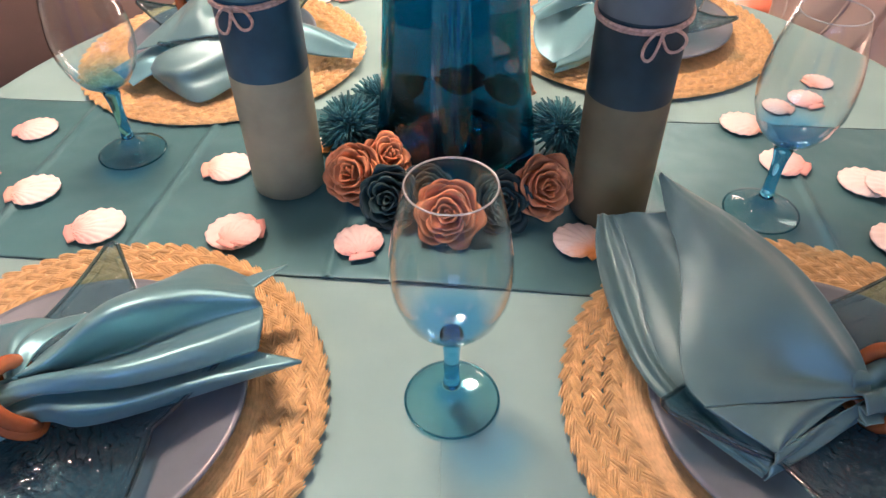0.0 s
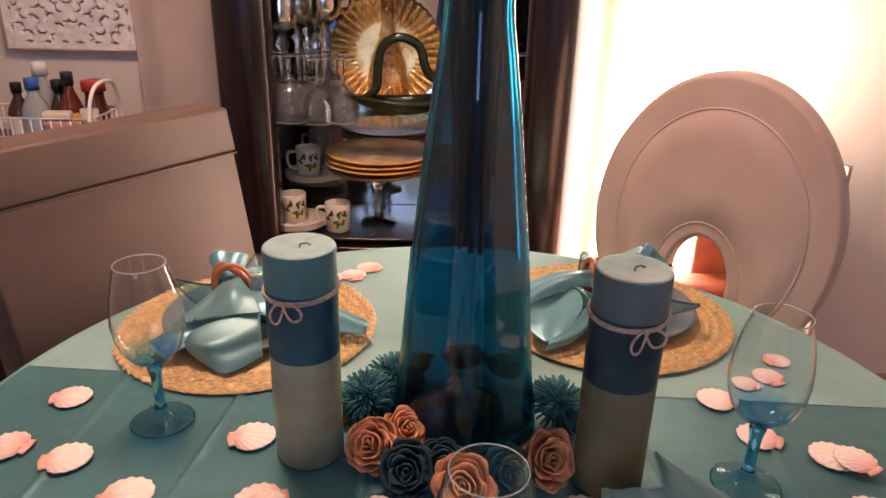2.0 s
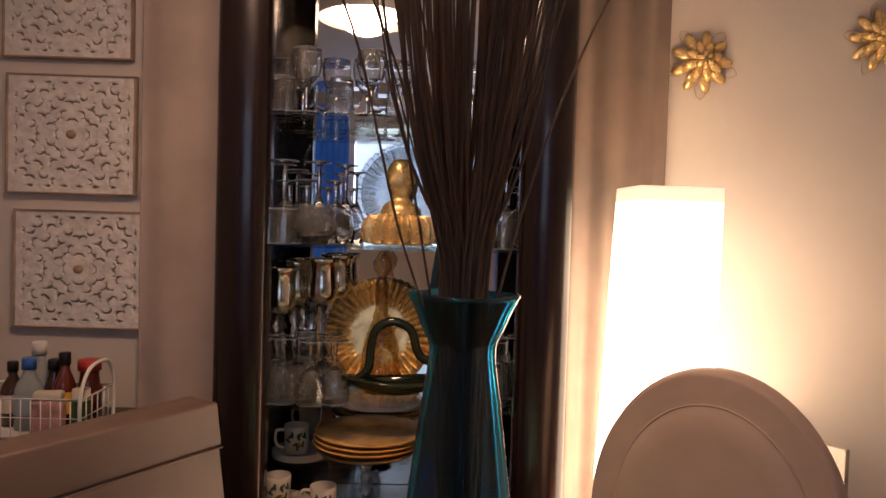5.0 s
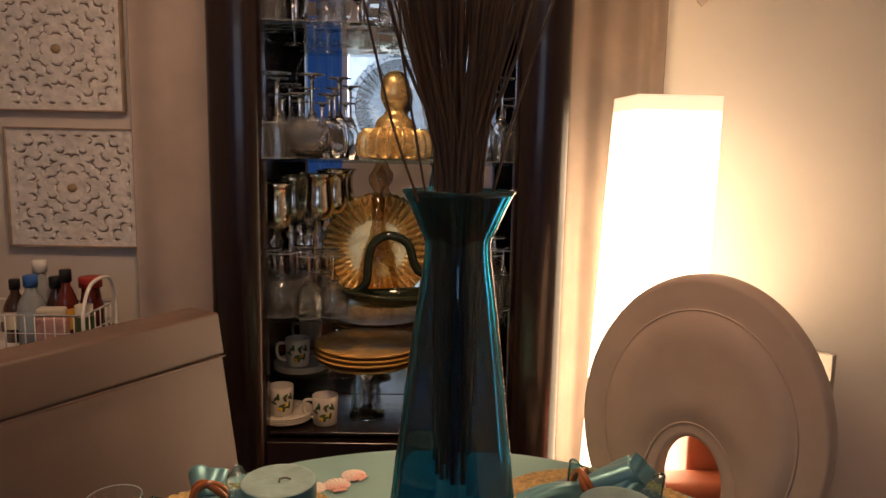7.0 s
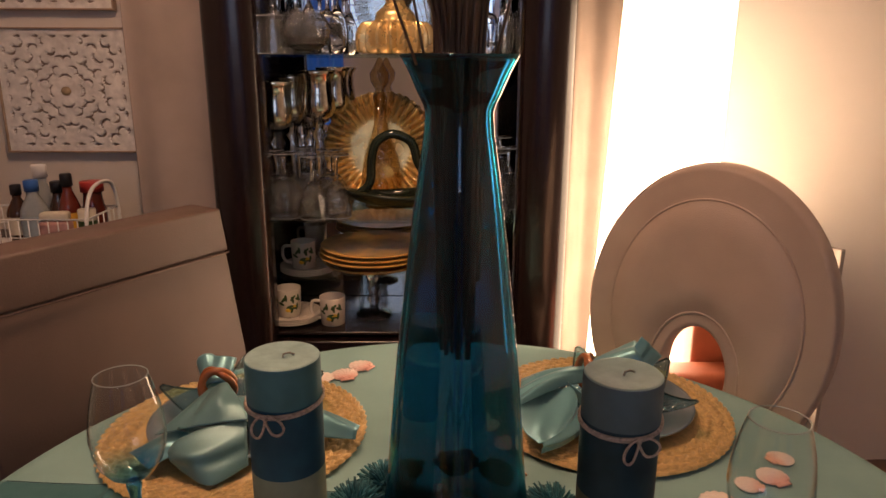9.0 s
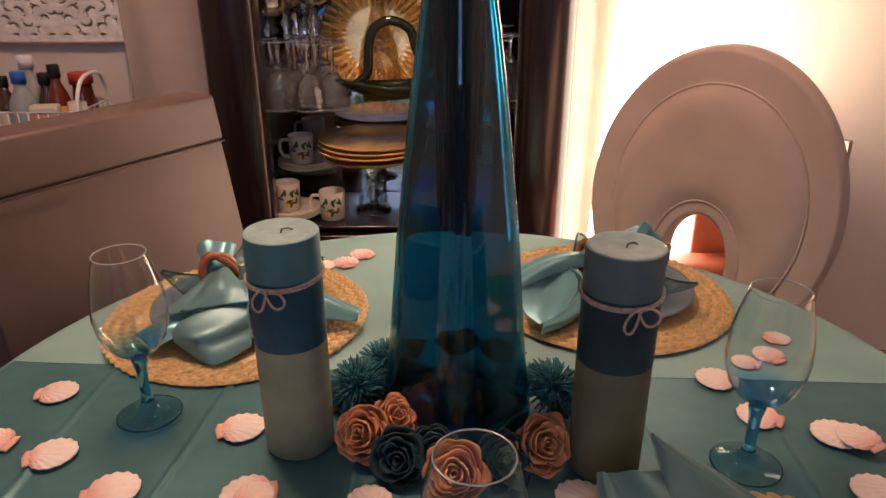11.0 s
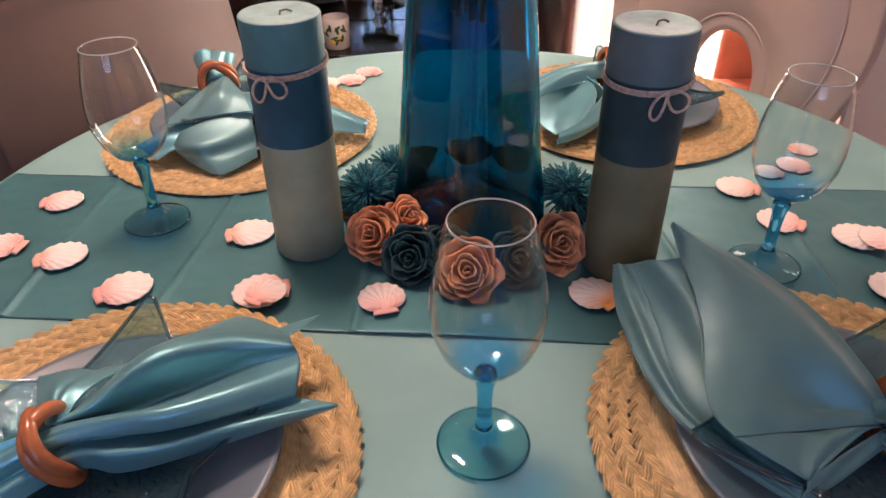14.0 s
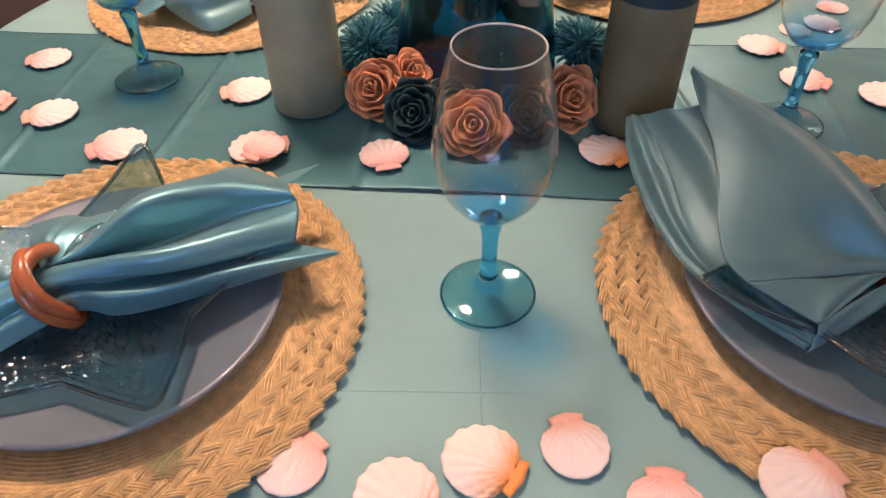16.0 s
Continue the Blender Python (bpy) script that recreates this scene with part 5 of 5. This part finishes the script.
# ---- gold wall flowers ----
def wall_flower(m):
    f = thing("wall_flower", "gold metal flower wall ornament with a crystal centre", "wall ornament", m, "gold flowers on the wall")
    for ring, (n, r, a, b, lift) in enumerate(((9, 0.058, 0.034, 0.016, 0.012), (8, 0.034, 0.026, 0.013, 0.026), (6, 0.016, 0.014, 0.009, 0.038))):
        for k in range(n):
            t = 2 * math.pi * k / n + 0.3 * ring
            bm = bmesh.new()
            al = Vector((math.cos(t), 0.25, math.sin(t))).normalized()
            lens(bm, Vector((r * math.cos(t), -lift, r * math.sin(t))), al, Vector((0, -1, 0)).cross(al).normalized(), Vector((0, -1, 0)), a, b, 0.008)
            thick(part("petal", bm, GOLD, f), 0.0015)
    gem = part("crystal", lathe([(0, 0.008), (0.006, 0.003), (0.007, -0.004), (0, -0.008)], 8), CRYSTAL, f, "clear crystal centre", flat=True)
    gem.matrix_local = pose(0, -0.05, 0, 90)
    for k in range(5):
        t = 2 * math.pi * k / 5 - 1.57
        part("wire_petal", tube([(0.05 * math.cos(t) + q * math.cos(t) + w * math.sin(t), -0.008, 0.05 * math.sin(t) + q * math.sin(t) - w * math.cos(t)) for q, w in ((0, 0), (0.02, 0.018), (0.045, 0.012), (0.056, 0), (0.045, -0.012), (0.02, -0.018))], 0.0012, 6, True), BRASS, f)
    return f


wf = wall_flower(pose(0.712, 1.948, 1.783))
copy_thing(wf, pose(1.215, 1.948, 1.86, 0, 25, 0))

# ---- sideboard, basket and bottles ----
sb = thing("sideboard", "dark wood sideboard against the wall, holding a basket of bottles", "sideboard", pose(-1.35, 1.68, 0))
part("body", box(-0.75, 0.62, -0.20, 0.22, 0.06, 0.735, 0.004), DARKWOOD, sb, flat=True)
part("top", box(-0.78, 0.64, -0.23, 0.24, 0.735, 0.765, 0.006), DARKWOOD, sb, flat=True)
for x in (-0.72, -0.28, 0.16):
    part("door", box(x, x + 0.42, -0.212, -0.2005, 0.09, 0.71, 0.003), DARKWOOD, sb, flat=True)

bk = thing("wire_basket", "white wire basket holding sauce bottles on the sideboard", "basket", pose(-1.02, 1.70, 0.765))
BX, BY, BH = 0.165, 0.085, 0.095
for z, r in ((0.004, 0.002), (0.05, 0.0018), (BH, 0.0032)):
    part("wire_hoop", tube([(BX, -BY, z), (BX, BY, z), (-BX, BY, z), (-BX, -BY, z)], r, 6, True), WIRE, bk)
for k in range(15):
    x = -BX + 2 * BX * k / 14
    for y in (-BY, BY):
        part("wire", tube([(x, y, 0.004), (x, y, BH)], 0.0016, 5), WIRE, bk)
for k in range(1, 6):
    y = -BY + 2 * BY * k / 6
    for x in (-BX, BX):
        part("wire", tube([(x, y, 0.004), (x, y, BH)], 0.0016, 5), WIRE, bk)
part("end_handle", tube(spline([(BX, -BY, 0.0), (BX, -BY, 0.10), (BX + 0.004, -BY * 0.55, 0.165), (BX + 0.004, BY * 0.55, 0.165), (BX, BY, 0.10), (BX, BY, 0.0)], 40), 0.0048, 8), WIRE, bk)
part("base_tray", box(-BX, BX, -BY, BY, 0.0, 0.003), WIRE, bk, flat=True)


def bottle(x, y, h, r, glass, cap, label, capr=0.014, stripe=None):
    b = thing("sauce_bottle", label, "bottle", pose(x, y, 0.7685), "bottles in the basket")
    part("body", lathe([(0, 0), (r, 0.001), (r, 0.55 * h), (r * 0.85, 0.63 * h), (capr * 0.8, 0.78 * h), (capr * 0.8, 0.86 * h), (0, 0.86 * h)], 20), glass, b)
    part("cap", lathe([(0, 0.84 * h), (capr, 0.84 * h), (capr, h - 0.002), (capr - 0.002, h), (0, h)], 18), cap, b)
    if stripe:
        part("paper_label", lathe([(r + 0.0006, 0.22 * h), (r + 0.0006, 0.50 * h)], 20), stripe, b)
    return b


SAUCE = M("dark_red_sauce", (0.13, 0.02, 0.012), 0.12, var=0.1, coat=0.5)
BROWNB = M("brown_bottle", (0.05, 0.02, 0.012), 0.1, var=0.1, coat=0.5)
GREYB = M("pale_blue_plastic", (0.30, 0.36, 0.40), 0.3, var=0.08)
CAP_K, CAP_B, CAP_R = M("black_cap", (0.012, 0.012, 0.014), 0.4, var=0.1), M("blue_cap", (0.03, 0.13, 0.42), 0.4, var=0.08), M("red_cap", (0.40, 0.035, 0.03), 0.4, var=0.08)
YEL, CREAM_L, ORANGE_L = M("yellow_label", (0.75, 0.40, 0.05), 0.6, var=0.1), M("cream_label", (0.62, 0.56, 0.45), 0.6, var=0.1), M("orange_carton", (0.62, 0.20, 0.03), 0.6, var=0.1)
CLEAR_PLASTIC = M("clear_water_bottle", (0.62, 0.68, 0.70), 0.12, trans=0.55, var=0.06, scale=30, ior=1.35)
PINK_L = M("dusty_pink_packet", (0.50, 0.27, 0.25), 0.6, var=0.12, scale=40)
bottle(-1.020, 1.690, 0.176, 0.033, CLEAR_PLASTIC, CAP_B, "clear plastic bottle with a blue cap", 0.017, GREYB)
bottle(-0.972, 1.720, 0.168, 0.026, BROWNB, CAP_K, "dark brown bottle with a black cap", 0.017)
bottle(-0.932, 1.690, 0.192, 0.026, SAUCE, CAP_K, "dark red sauce bottle with a black cap and yellow label", 0.014, YEL)
bottle(-0.893, 1.735, 0.166, 0.030, SAUCE, CAP_R, "red capped sauce jar", 0.028)
bottle(-1.075, 1.715, 0.160, 0.028, BROWNB, CAP_K, "dark bottle with a cream label", 0.013, CREAM_L)
bottle(-1.030, 1.752, 0.205, 0.026, CLEAR_PLASTIC, WHITE_LACQ, "pale bottle with a white cap", 0.018)
pk = thing("paper_packet", "crumpled pink and cream paper packet in the basket", "packet", pose(-0.948, 1.648, 0.769, 0, 0, 8))
part("packet", box(-0.036, 0.036, -0.018, 0.018, 0.0, 0.082, 0.008), PINK_L, pk)
part("folded_top", box(-0.033, 0.033, -0.016, 0.016, 0.0825, 0.104, 0.007), CREAM_L, pk, "cream folded top")
tin = thing("spice_tin", "small printed green and cream spice tin in the basket", "tin", pose(-0.878, 1.665, 0.769))
part("body", lathe([(0, 0), (0.020, 0), (0.021, 0.002), (0.021, 0.106), (0.019, 0.108), (0, 0.108)], 20), CREAM_L, tin)
part("paper_label", lathe([(0.0216, 0.020), (0.0216, 0.080)], 20), LEAF_GREEN, tin, "green printed label")
bx = thing("carton", "orange carton standing on the sideboard", "carton", pose(-1.215, 1.70, 0.765))
part("carton_box", box(-0.03, 0.03, -0.03, 0.03, 0.0, 0.26, 0.002), ORANGE_L, bx, flat=True)
part("lid", box(-0.03, 0.03, -0.03, 0.03, 0.262, 0.30, 0.002), GREYB, bx, flat=True)

# ---- china cabinet ----
CY0, CY1 = 1.60, 1.925
cab = thing("china_cabinet", "dark espresso china cabinet full of glassware on glass shelves", "cabinet", pose(0, 0, 0))
for x0, x1 in ((-0.545, -0.418), (0.175, 0.302)):
    xc, rw = (x0 + x1) / 2, (x1 - x0) / 2
    part("column", grid(lambda u, v: (xc + rw * math.cos(math.pi * u) * -1, CY0 + 0.03 - 0.045 * math.sin(math.pi * u) ** 0.8, 0.05 + 2.05 * v), 24, 6), DARKWOOD, cab)
    part("side_panel", box(x0 + (0.002 if x0 < 0 else rw), x1 - (rw if x0 < 0 else 0.002), CY0 + 0.031, CY1, 0.05, 2.1), DARKWOOD, cab, flat=True)
    part("column_core", box(x0 + 0.001, x1 - 0.001, CY0 + 0.0305, CY0 + 0.06, 0.05, 2.1), DARKWOOD, cab, flat=True)
part("base_box", box(-0.418, 0.175, CY0 + 0.01, CY1, 0.05, 0.548, 0.002), DARKWOOD, cab, flat=True)
part("plinth", box(-0.545, 0.302, CY0 - 0.02, CY1, 0.0, 0.05, 0.004), DARKWOOD, cab, flat=True)
part("crown", box(-0.58, 0.335, CY0 - 0.04, CY1, 2.1, 2.2, 0.012), DARKWOOD, cab, flat=True)
part("mirror_back", box(-0.482, 0.239, CY1 - 0.006, CY1 - 0.001, 0.55, 2.1), MIRROR, cab, "silvered mirror back", flat=True)
SH = [0.564, 0.856, 1.246, 1.563]
for z in SH:
    part("shelf", box(-0.470, 0.227, CY0 + 0.035, CY1 - 0.010, z - 0.008, z, 0.001), SHELF_GLASS if z > 0.6 else DARKWOOD, cab, "glass shelf" if z > 0.6 else "dark wood cabinet floor", flat=True)
arch = [(-0.395, 0, 1.28), (-0.395, 0, 1.45), (-0.385, 0, 1.50), (-0.36, 0, 1.535), (-0.32, 0, 1.55), (0.08, 0, 1.55)]
part("bevel_line", tube([Vector((p.x, CY1 - 0.0065, p.z)) for p in spline(arch, 50)], 0.004, 6), SHELF_GLASS, cab, "bevelled arch cut in the mirror")


GOBLET = [(0, 0.0), (0.032, 0.0), (0.0325, 0.002), (0.010, 0.006), (0.005, 0.014), (0.0042, 0.045), (0.005, 0.066), (0.014, 0.074), (0.029, 0.090), (0.036, 0.115), (0.037, 0.135), (0.034, 0.155)]
SNIFTER = [(0, 0.0), (0.033, 0.0), (0.0335, 0.002), (0.010, 0.006), (0.0055, 0.014), (0.0050, 0.050), (0.008, 0.058), (0.026, 0.070), (0.041, 0.092), (0.044, 0.115), (0.040, 0.140), (0.033, 0.160)]
FLUTE = [(0, 0.0), (0.030, 0.0), (0.0305, 0.002), (0.009, 0.006), (0.0045, 0.014), (0.0040, 0.085), (0.010, 0.098), (0.019, 0.120), (0.0245, 0.150), (0.026, 0.205)]
TUMBLER = [(0, 0.0), (0.026, 0.0), (0.0275, 0.003), (0.029, 0.012), (0.034, 0.085)]


def hollow(profile, base, wall=0.0014):
    """A closed blown glass outline: solid up to the height base, thin-walled above it."""
    inner = [(max(r - wall, 0.0005), z) for r, z in reversed(profile) if z > base]
    return profile + [(profile[-1][0] - wall * 0.5, profile[-1][1] + 0.0006)] + inner + [(0, base + 0.002)]


CUP = [(0, 0), (0.014, 0.002), (0.033, 0.011), (0.0415, 0.030), (0.0405, 0.052), (0.0365, 0.078), (0.0375, 0.098), (0.0425, 0.112), (0.0490, 0.122), (0.0475, 0.1225), (0.0410, 0.112), (0.0360, 0.098), (0.0350, 0.078), (0.0390, 0.052), (0.0400, 0.031), (0.031, 0.013), (0, 0.005)]
STICK = [(0, 0), (0.044, 0), (0.045, 0.003), (0.030, 0.010), (0.012, 0.022), (0.009, 0.045), (0.017, 0.058), (0.009, 0.072), (0.0085, 0.110), (0.013, 0.140), (0.0105, 0.158), (0.019, 0.172), (0.010, 0.186), (0.016, 0.2028), (0, 0.2028)]
rc = random.Random(11)
crystal_label = "clear cut crystal goblet in the china cabinet"
first = {}


def row(profile, name, label, category, material, spots, up=True, seg=20, key=None, base=None, flat=False):
    key = key or (name, up)
    for x, y, z in spots:
        h = max(p[1] for p in profile) + 0.0007
        m = pose(x, y, z, 0, 0, rc.uniform(0, 90)) if up else pose(x, y, z + h, 180, 0, rc.uniform(0, 90))
        if key in first:
            copy_thing(first[key], m)
        else:
            t = thing(name, label, category, m, "glassware in the cabinet")
            wall_ = part("glass", lathe(hollow(profile, base) if base else profile, seg), material, t, flat=flat)
            if base:
                for nm, (r, zz) in (("rim", profile[-1]), ("foot_edge", profile[2])):
                    part(nm, tube([(r * math.cos(a), r * math.sin(a), zz) for a in [2 * math.pi * i / 24 for i in range(24)]], 0.0008, 5, True), RIM_GLINT, wall_, "rounded edge, whitened to stand for its highlight")
            first[key] = t


S1, S2, S3, S0 = SH[1], SH[2], SH[3], SH[0]
row(SNIFTER, "brandy_glass", "upturned round clear brandy glass in the china cabinet", "brandy glass", CRYSTAL,
    [(-0.388, 1.672, S1), (-0.436, 1.735, S1), (-0.285, 1.742, S1), (-0.352, 1.80, S1), (0.13, 1.70, S1), (0.17, 1.79, S1)], False, 28, base=0.060)
row(GOBLET, "goblet", "upturned clear cut crystal goblet in the china cabinet", "goblet", CRYSTAL,
    [(-0.448, 1.655, S1), (-0.318, 1.665, S1), (-0.262, 1.68, S1), (-0.36, 1.735, S1), (0.09, 1.76, S1)], False, 14, base=0.070, flat=True)


def candle_cup(x, y, z, k):
    """A mercury glass cup on a clear turned stem; k stretches the stem."""
    t = thing("hurricane_goblet", "smoky gold mercury glass cup on a clear turned stem", "candle holder", pose(x, y, z, 0, 0, rc.uniform(0, 90)), "mercury glass cups")
    part("stem", lathe([(r, h * k) for r, h in STICK], 24), CRYSTAL, t, "clear turned glass stem")
    part("cup", lathe(CUP, 36, None, (0, 0, 0.2028 * k)), MERCURY, t, "smoky gold mirrored cup")


for x, y, k in ((-0.420, 1.765, 1.0), (-0.395, 1.85, 1.06), (-0.352, 1.870, 0.98), (-0.312, 1.765, 1.13), (-0.285, 1.86, 1.16)):
    candle_cup(x, y, S1, k)
row(FLUTE, "champagne_flute", "upturned clear glass flute in the china cabinet", "champagne flute", WINE_CLEAR,
    [(-0.447, 1.72, S2), (-0.398, 1.70, S2), (-0.318, 1.72, S2), (-0.43, 1.83, S2), (-0.262, 1.80, S2), (0.15, 1.72, S2)], False, 24, base=0.096)
row(SNIFTER, "brandy_glass", "upturned clear wine glass in the china cabinet", "wine glass", WINE_CLEAR,
    [(-0.352, 1.745, S2), (-0.280, 1.755, S2), (-0.405, 1.79, S2), (0.10, 1.74, S2), (0.19, 1.78, S2)], False, 28, key="clear", base=0.060)
row(TUMBLER, "tumbler", "upturned cut glass tumbler in the china cabinet", "tumbler", CRYSTAL,
    [(-0.425, 1.648, S2), (-0.385, 1.642, S2), (-0.40, 1.66, S3), (-0.26, 1.66, S3), (-0.12, 1.66, S3), (0.10, 1.68, S3), (0.16, 1.70, S3)], False, 16, base=0.008, flat=True)
row(GOBLET, "goblet", crystal_label, "goblet", WINE_CLEAR,
    [(-0.345, 1.67, S3), (-0.19, 1.68, S3), (-0.37, 1.76, S3), (-0.29, 1.78, S3), (-0.21, 1.77, S3), (-0.13, 1.78, S3), (-0.42, 1.80, S3), (0.06, 1.77, S3)], True, 24, base=0.070)
jar = thing("crystal_bowl", "round cut crystal bowl in the china cabinet", "bowl", pose(-0.318, 1.655, S2), "glassware in the cabinet")
part("glass", lathe([(0, 0), (0.028, 0), (0.027, 0.005), (0.044, 0.018), (0.055, 0.036), (0.058, 0.054), (0.053, 0.074), (0.043, 0.088), (0.046, 0.096), (0.044, 0.096), (0.041, 0.088), (0.050, 0.073), (0.055, 0.054), (0.052, 0.037), (0.042, 0.022), (0, 0.012)], 28), CRYSTAL, jar, flat=True)


def fluted_plate(m, r, label, material=GOLD):
    p = thing("charger_plate", label, "plate", m, "gold plates in the cabinet")

    def pt(u, v):
        a = 2 * math.pi * u
        rr_ = r * (0.02 + 0.98 * v)
        lift = 0.0
        if v > 0.58:
            f = (v - 0.58) / 0.42
            lift = 0.022 * f + 0.0095 * math.sin(42 * a) * min(1, f * 3)
        return (rr_ * math.cos(a), rr_ * math.sin(a), lift)
    thick(part("fluted_rim", grid(pt, 448, 14, True), material, p), 0.003)
    return p


fluted_plate(pose(-0.168, 1.855, S1 + 0.1455, 80, 0, 0), 0.146, "round fluted gold charger plate propped against the cabinet mirror")

dec = thing("decanter", "amber glass decanter with a round stopper in the china cabinet", "decanter", pose(-0.160, 1.80, S1))
part("body", lathe([(0, 0), (0.04, 0), (0.050, 0.02), (0.054, 0.07), (0.046, 0.13), (0.024, 0.19), (0.016, 0.23), (0.018, 0.29), (0, 0.29)], 24), AMBER_CLEAR, dec)
part("stopper", lathe([(0, 0.29), (0.016, 0.292), (0.012, 0.305), (0.024, 0.325), (0.026, 0.345), (0.014, 0.362), (0.006, 0.380), (0, 0.384)], 18), AMBER_CLEAR, dec, "round amber stopper")
gb = thing("gold_figurine", "gold figurine with round head and fluted collar in the cabinet", "figurine", pose(-0.118, 1.79, S2))
GPROF = spline([(0.0, 0.0, 0), (0.078, 0.002, 0), (0.086, 0.010, 0), (0.088, 0.048, 0), (0.074, 0.076, 0), (0.054, 0.080, 0), (0.046, 0.100, 0), (0.028, 0.116, 0), (0.024, 0.128, 0), (0.034, 0.148, 0), (0.038, 0.172, 0), (0.034, 0.200, 0), (0.020, 0.220, 0), (0.001, 0.226, 0)], 56)


def gold_pt(u, v):
    q = GPROF[round(v * 56)]
    a = 2 * math.pi * u
    r = max(0.0005, q.x) * (1 + (0.13 * math.sin(18 * a) if 0.006 < q.y < 0.080 else 0.0))
    nose = 0.010 * math.exp(-((q.y - 0.160) / 0.016) ** 2 - ((a - 4.1) / 0.30) ** 2)
    return ((r + nose) * math.cos(a), 0.66 * (r + nose) * math.sin(a), q.y)


part("figure", grid(gold_pt, 256, 56, True), GOLD, gb)
fluted_plate(pose(-0.105, 1.872, S2 + 0.137, 80, 0, 0), 0.137, "clear fluted glass plate propped behind the gold figurine", PLATE_CLEAR)

ab = thing("arched_glass_dish", "dark green glass dish with a tall arched handle", "dish", pose(-0.118, 1.70, S1 + 0.014))
part("dish", grid(lambda u, v: (0.125 * (v + 0.02) * math.cos(2 * math.pi * u) * (1.0 + 0.12 * math.cos(4 * math.pi * u)), 0.055 * (v + 0.02) * math.sin(2 * math.pi * u), 0.008 + 0.038 * v ** 2.4 + 0.006 * math.sin(4 * math.pi * u + 1) * v), 64, 12, True), GREEN_GLASS, ab)
thick(ab.children[0], 0.007)
part("handle", tube(spline([(-0.105, 0.0, 0.03), (-0.065, 0.0, 0.065), (-0.058, 0.0, 0.125), (-0.045, 0.0, 0.168), (-0.005, 0.0, 0.188), (0.040, 0.0, 0.168), (0.056, 0.0, 0.12), (0.075, 0.0, 0.095), (0.115, 0.0, 0.09)], 50), 0.0115, 12), GREEN_GLASS, ab, "arched glass handle")

st = thing("cake_stand", "clear glass pedestal cake stand in the china cabinet", "cake stand", pose(-0.185, 1.765, S0))
part("pedestal", lathe([(0, 0), (0.048, 0), (0.048, 0.004), (0.016, 0.014), (0.010, 0.03), (0.019, 0.045), (0.010, 0.060), (0.017, 0.075), (0.010, 0.090), (0.020, 0.11), (0.018, 0.135), (0.06, 0.148), (0, 0.148)], 24), CRYSTAL, st)
part("tray", lathe([(0, 0.1485), (0.126, 0.150), (0.132, 0.158), (0.129, 0.159), (0.123, 0.154), (0, 0.153)], 48), AMBER, st, "amber glass tray")
for k in range(3):
    t = thing("amber_plate", "amber glass plate in a stack on the cake stand", "plate", pose(-0.183 + 0.002 * k, 1.765, S0 + 0.160 + 0.0125 * k), "amber plates in a stack")
    part("glass", lathe([(0, 0), (0.06, 0), (0.136, 0.010), (0.143, 0.015), (0.140, 0.017), (0.11, 0.009), (0, 0.007)], 56), GOLD_AMBER, t)


def saucer(x, y, z):
    t = thing("saucer", "cream porcelain saucer in a stack in the cabinet", "saucer", pose(x, y, z), "porcelain saucers")
    part("body", lathe([(0, 0), (0.035, 0), (0.072, 0.009), (0.075, 0.012), (0.073, 0.013), (0.035, 0.004), (0, 0.004)], 40), PORCELAIN, t)
    return t


def mug(x, y, z, turn):
    t = thing("mug", "cream porcelain mug printed with leaves and a lemon", "mug", pose(x, y, z, 0, 0, turn), "porcelain mugs")
    cup = part("body", lathe([(0, 0), (0.028, 0), (0.031, 0.003), (0.0335, 0.074), (0.0325, 0.0755), (0.0312, 0.074), (0.029, 0.006), (0, 0.006)], 36), PORCELAIN, t)
    part("handle", tube(spline([(-0.032, 0, 0.062), (-0.052, 0, 0.060), (-0.056, 0, 0.038), (-0.048, 0, 0.020), (-0.031, 0, 0.014)], 20), 0.0042, 10), PORCELAIN, t)
    rm = random.Random(5)
    for k in range(11):
        a, h = -1.57 + rm.uniform(-0.75, 0.75), rm.uniform(0.022, 0.058)
        r = 0.0318 + 0.0018 * h / 0.074
        n = Vector((math.cos(a), math.sin(a), 0))
        tn = Vector((-math.sin(a), math.cos(a), 0))
        q = rm.uniform(0, 6.28)
        al = tn * math.cos(q) + Vector((0, 0, math.sin(q)))
        bm = bmesh.new()
        lens(bm, n * r + Vector((0, 0, h)), al, n.cross(al), n, 0.0100, 0.0038, 0.0012)
        part("printed_leaf", bm, LEAF_GREEN, cup, "dark green printed leaf")
    for a, h in ((-1.75, 0.022), (-1.3, 0.030)):
        n = Vector((math.cos(a), math.sin(a), 0))
        bm = bmesh.new()
        lens(bm, n * 0.0322 + Vector((0, 0, h)), Vector((-n.y, n.x, 0)), Vector((0, 0, 1)), n, 0.0075, 0.0058, 0.0013)
        part("printed_lemon", bm, LEMON, cup, "yellow printed lemon")
    return t


mug(-0.287, 1.70, S0, 0)
for k in range(4):
    saucer(-0.395, 1.72, S0 + 0.0045 * k + 0.0005)
mug(-0.405, 1.715, S0 + 0.019, 20)
riser = thing("glass_riser", "small clear glass riser shelf in the china cabinet", "riser", pose(-0.36, 1.83, S0))
part("top", box(-0.09, 0.14, -0.065, 0.07, 0.094, 0.099, 0.001), SHELF_GLASS, riser, flat=True)
for x in (-0.085, 0.135):
    part("side", box(x - 0.0025, x + 0.0025, -0.06, 0.065, 0.0, 0.094), SHELF_GLASS, riser, flat=True)
for k in range(4):
    saucer(-0.372, 1.83, S0 + 0.0995 + 0.0045 * k)
mug(-0.380, 1.82, S0 + 0.118, 10)
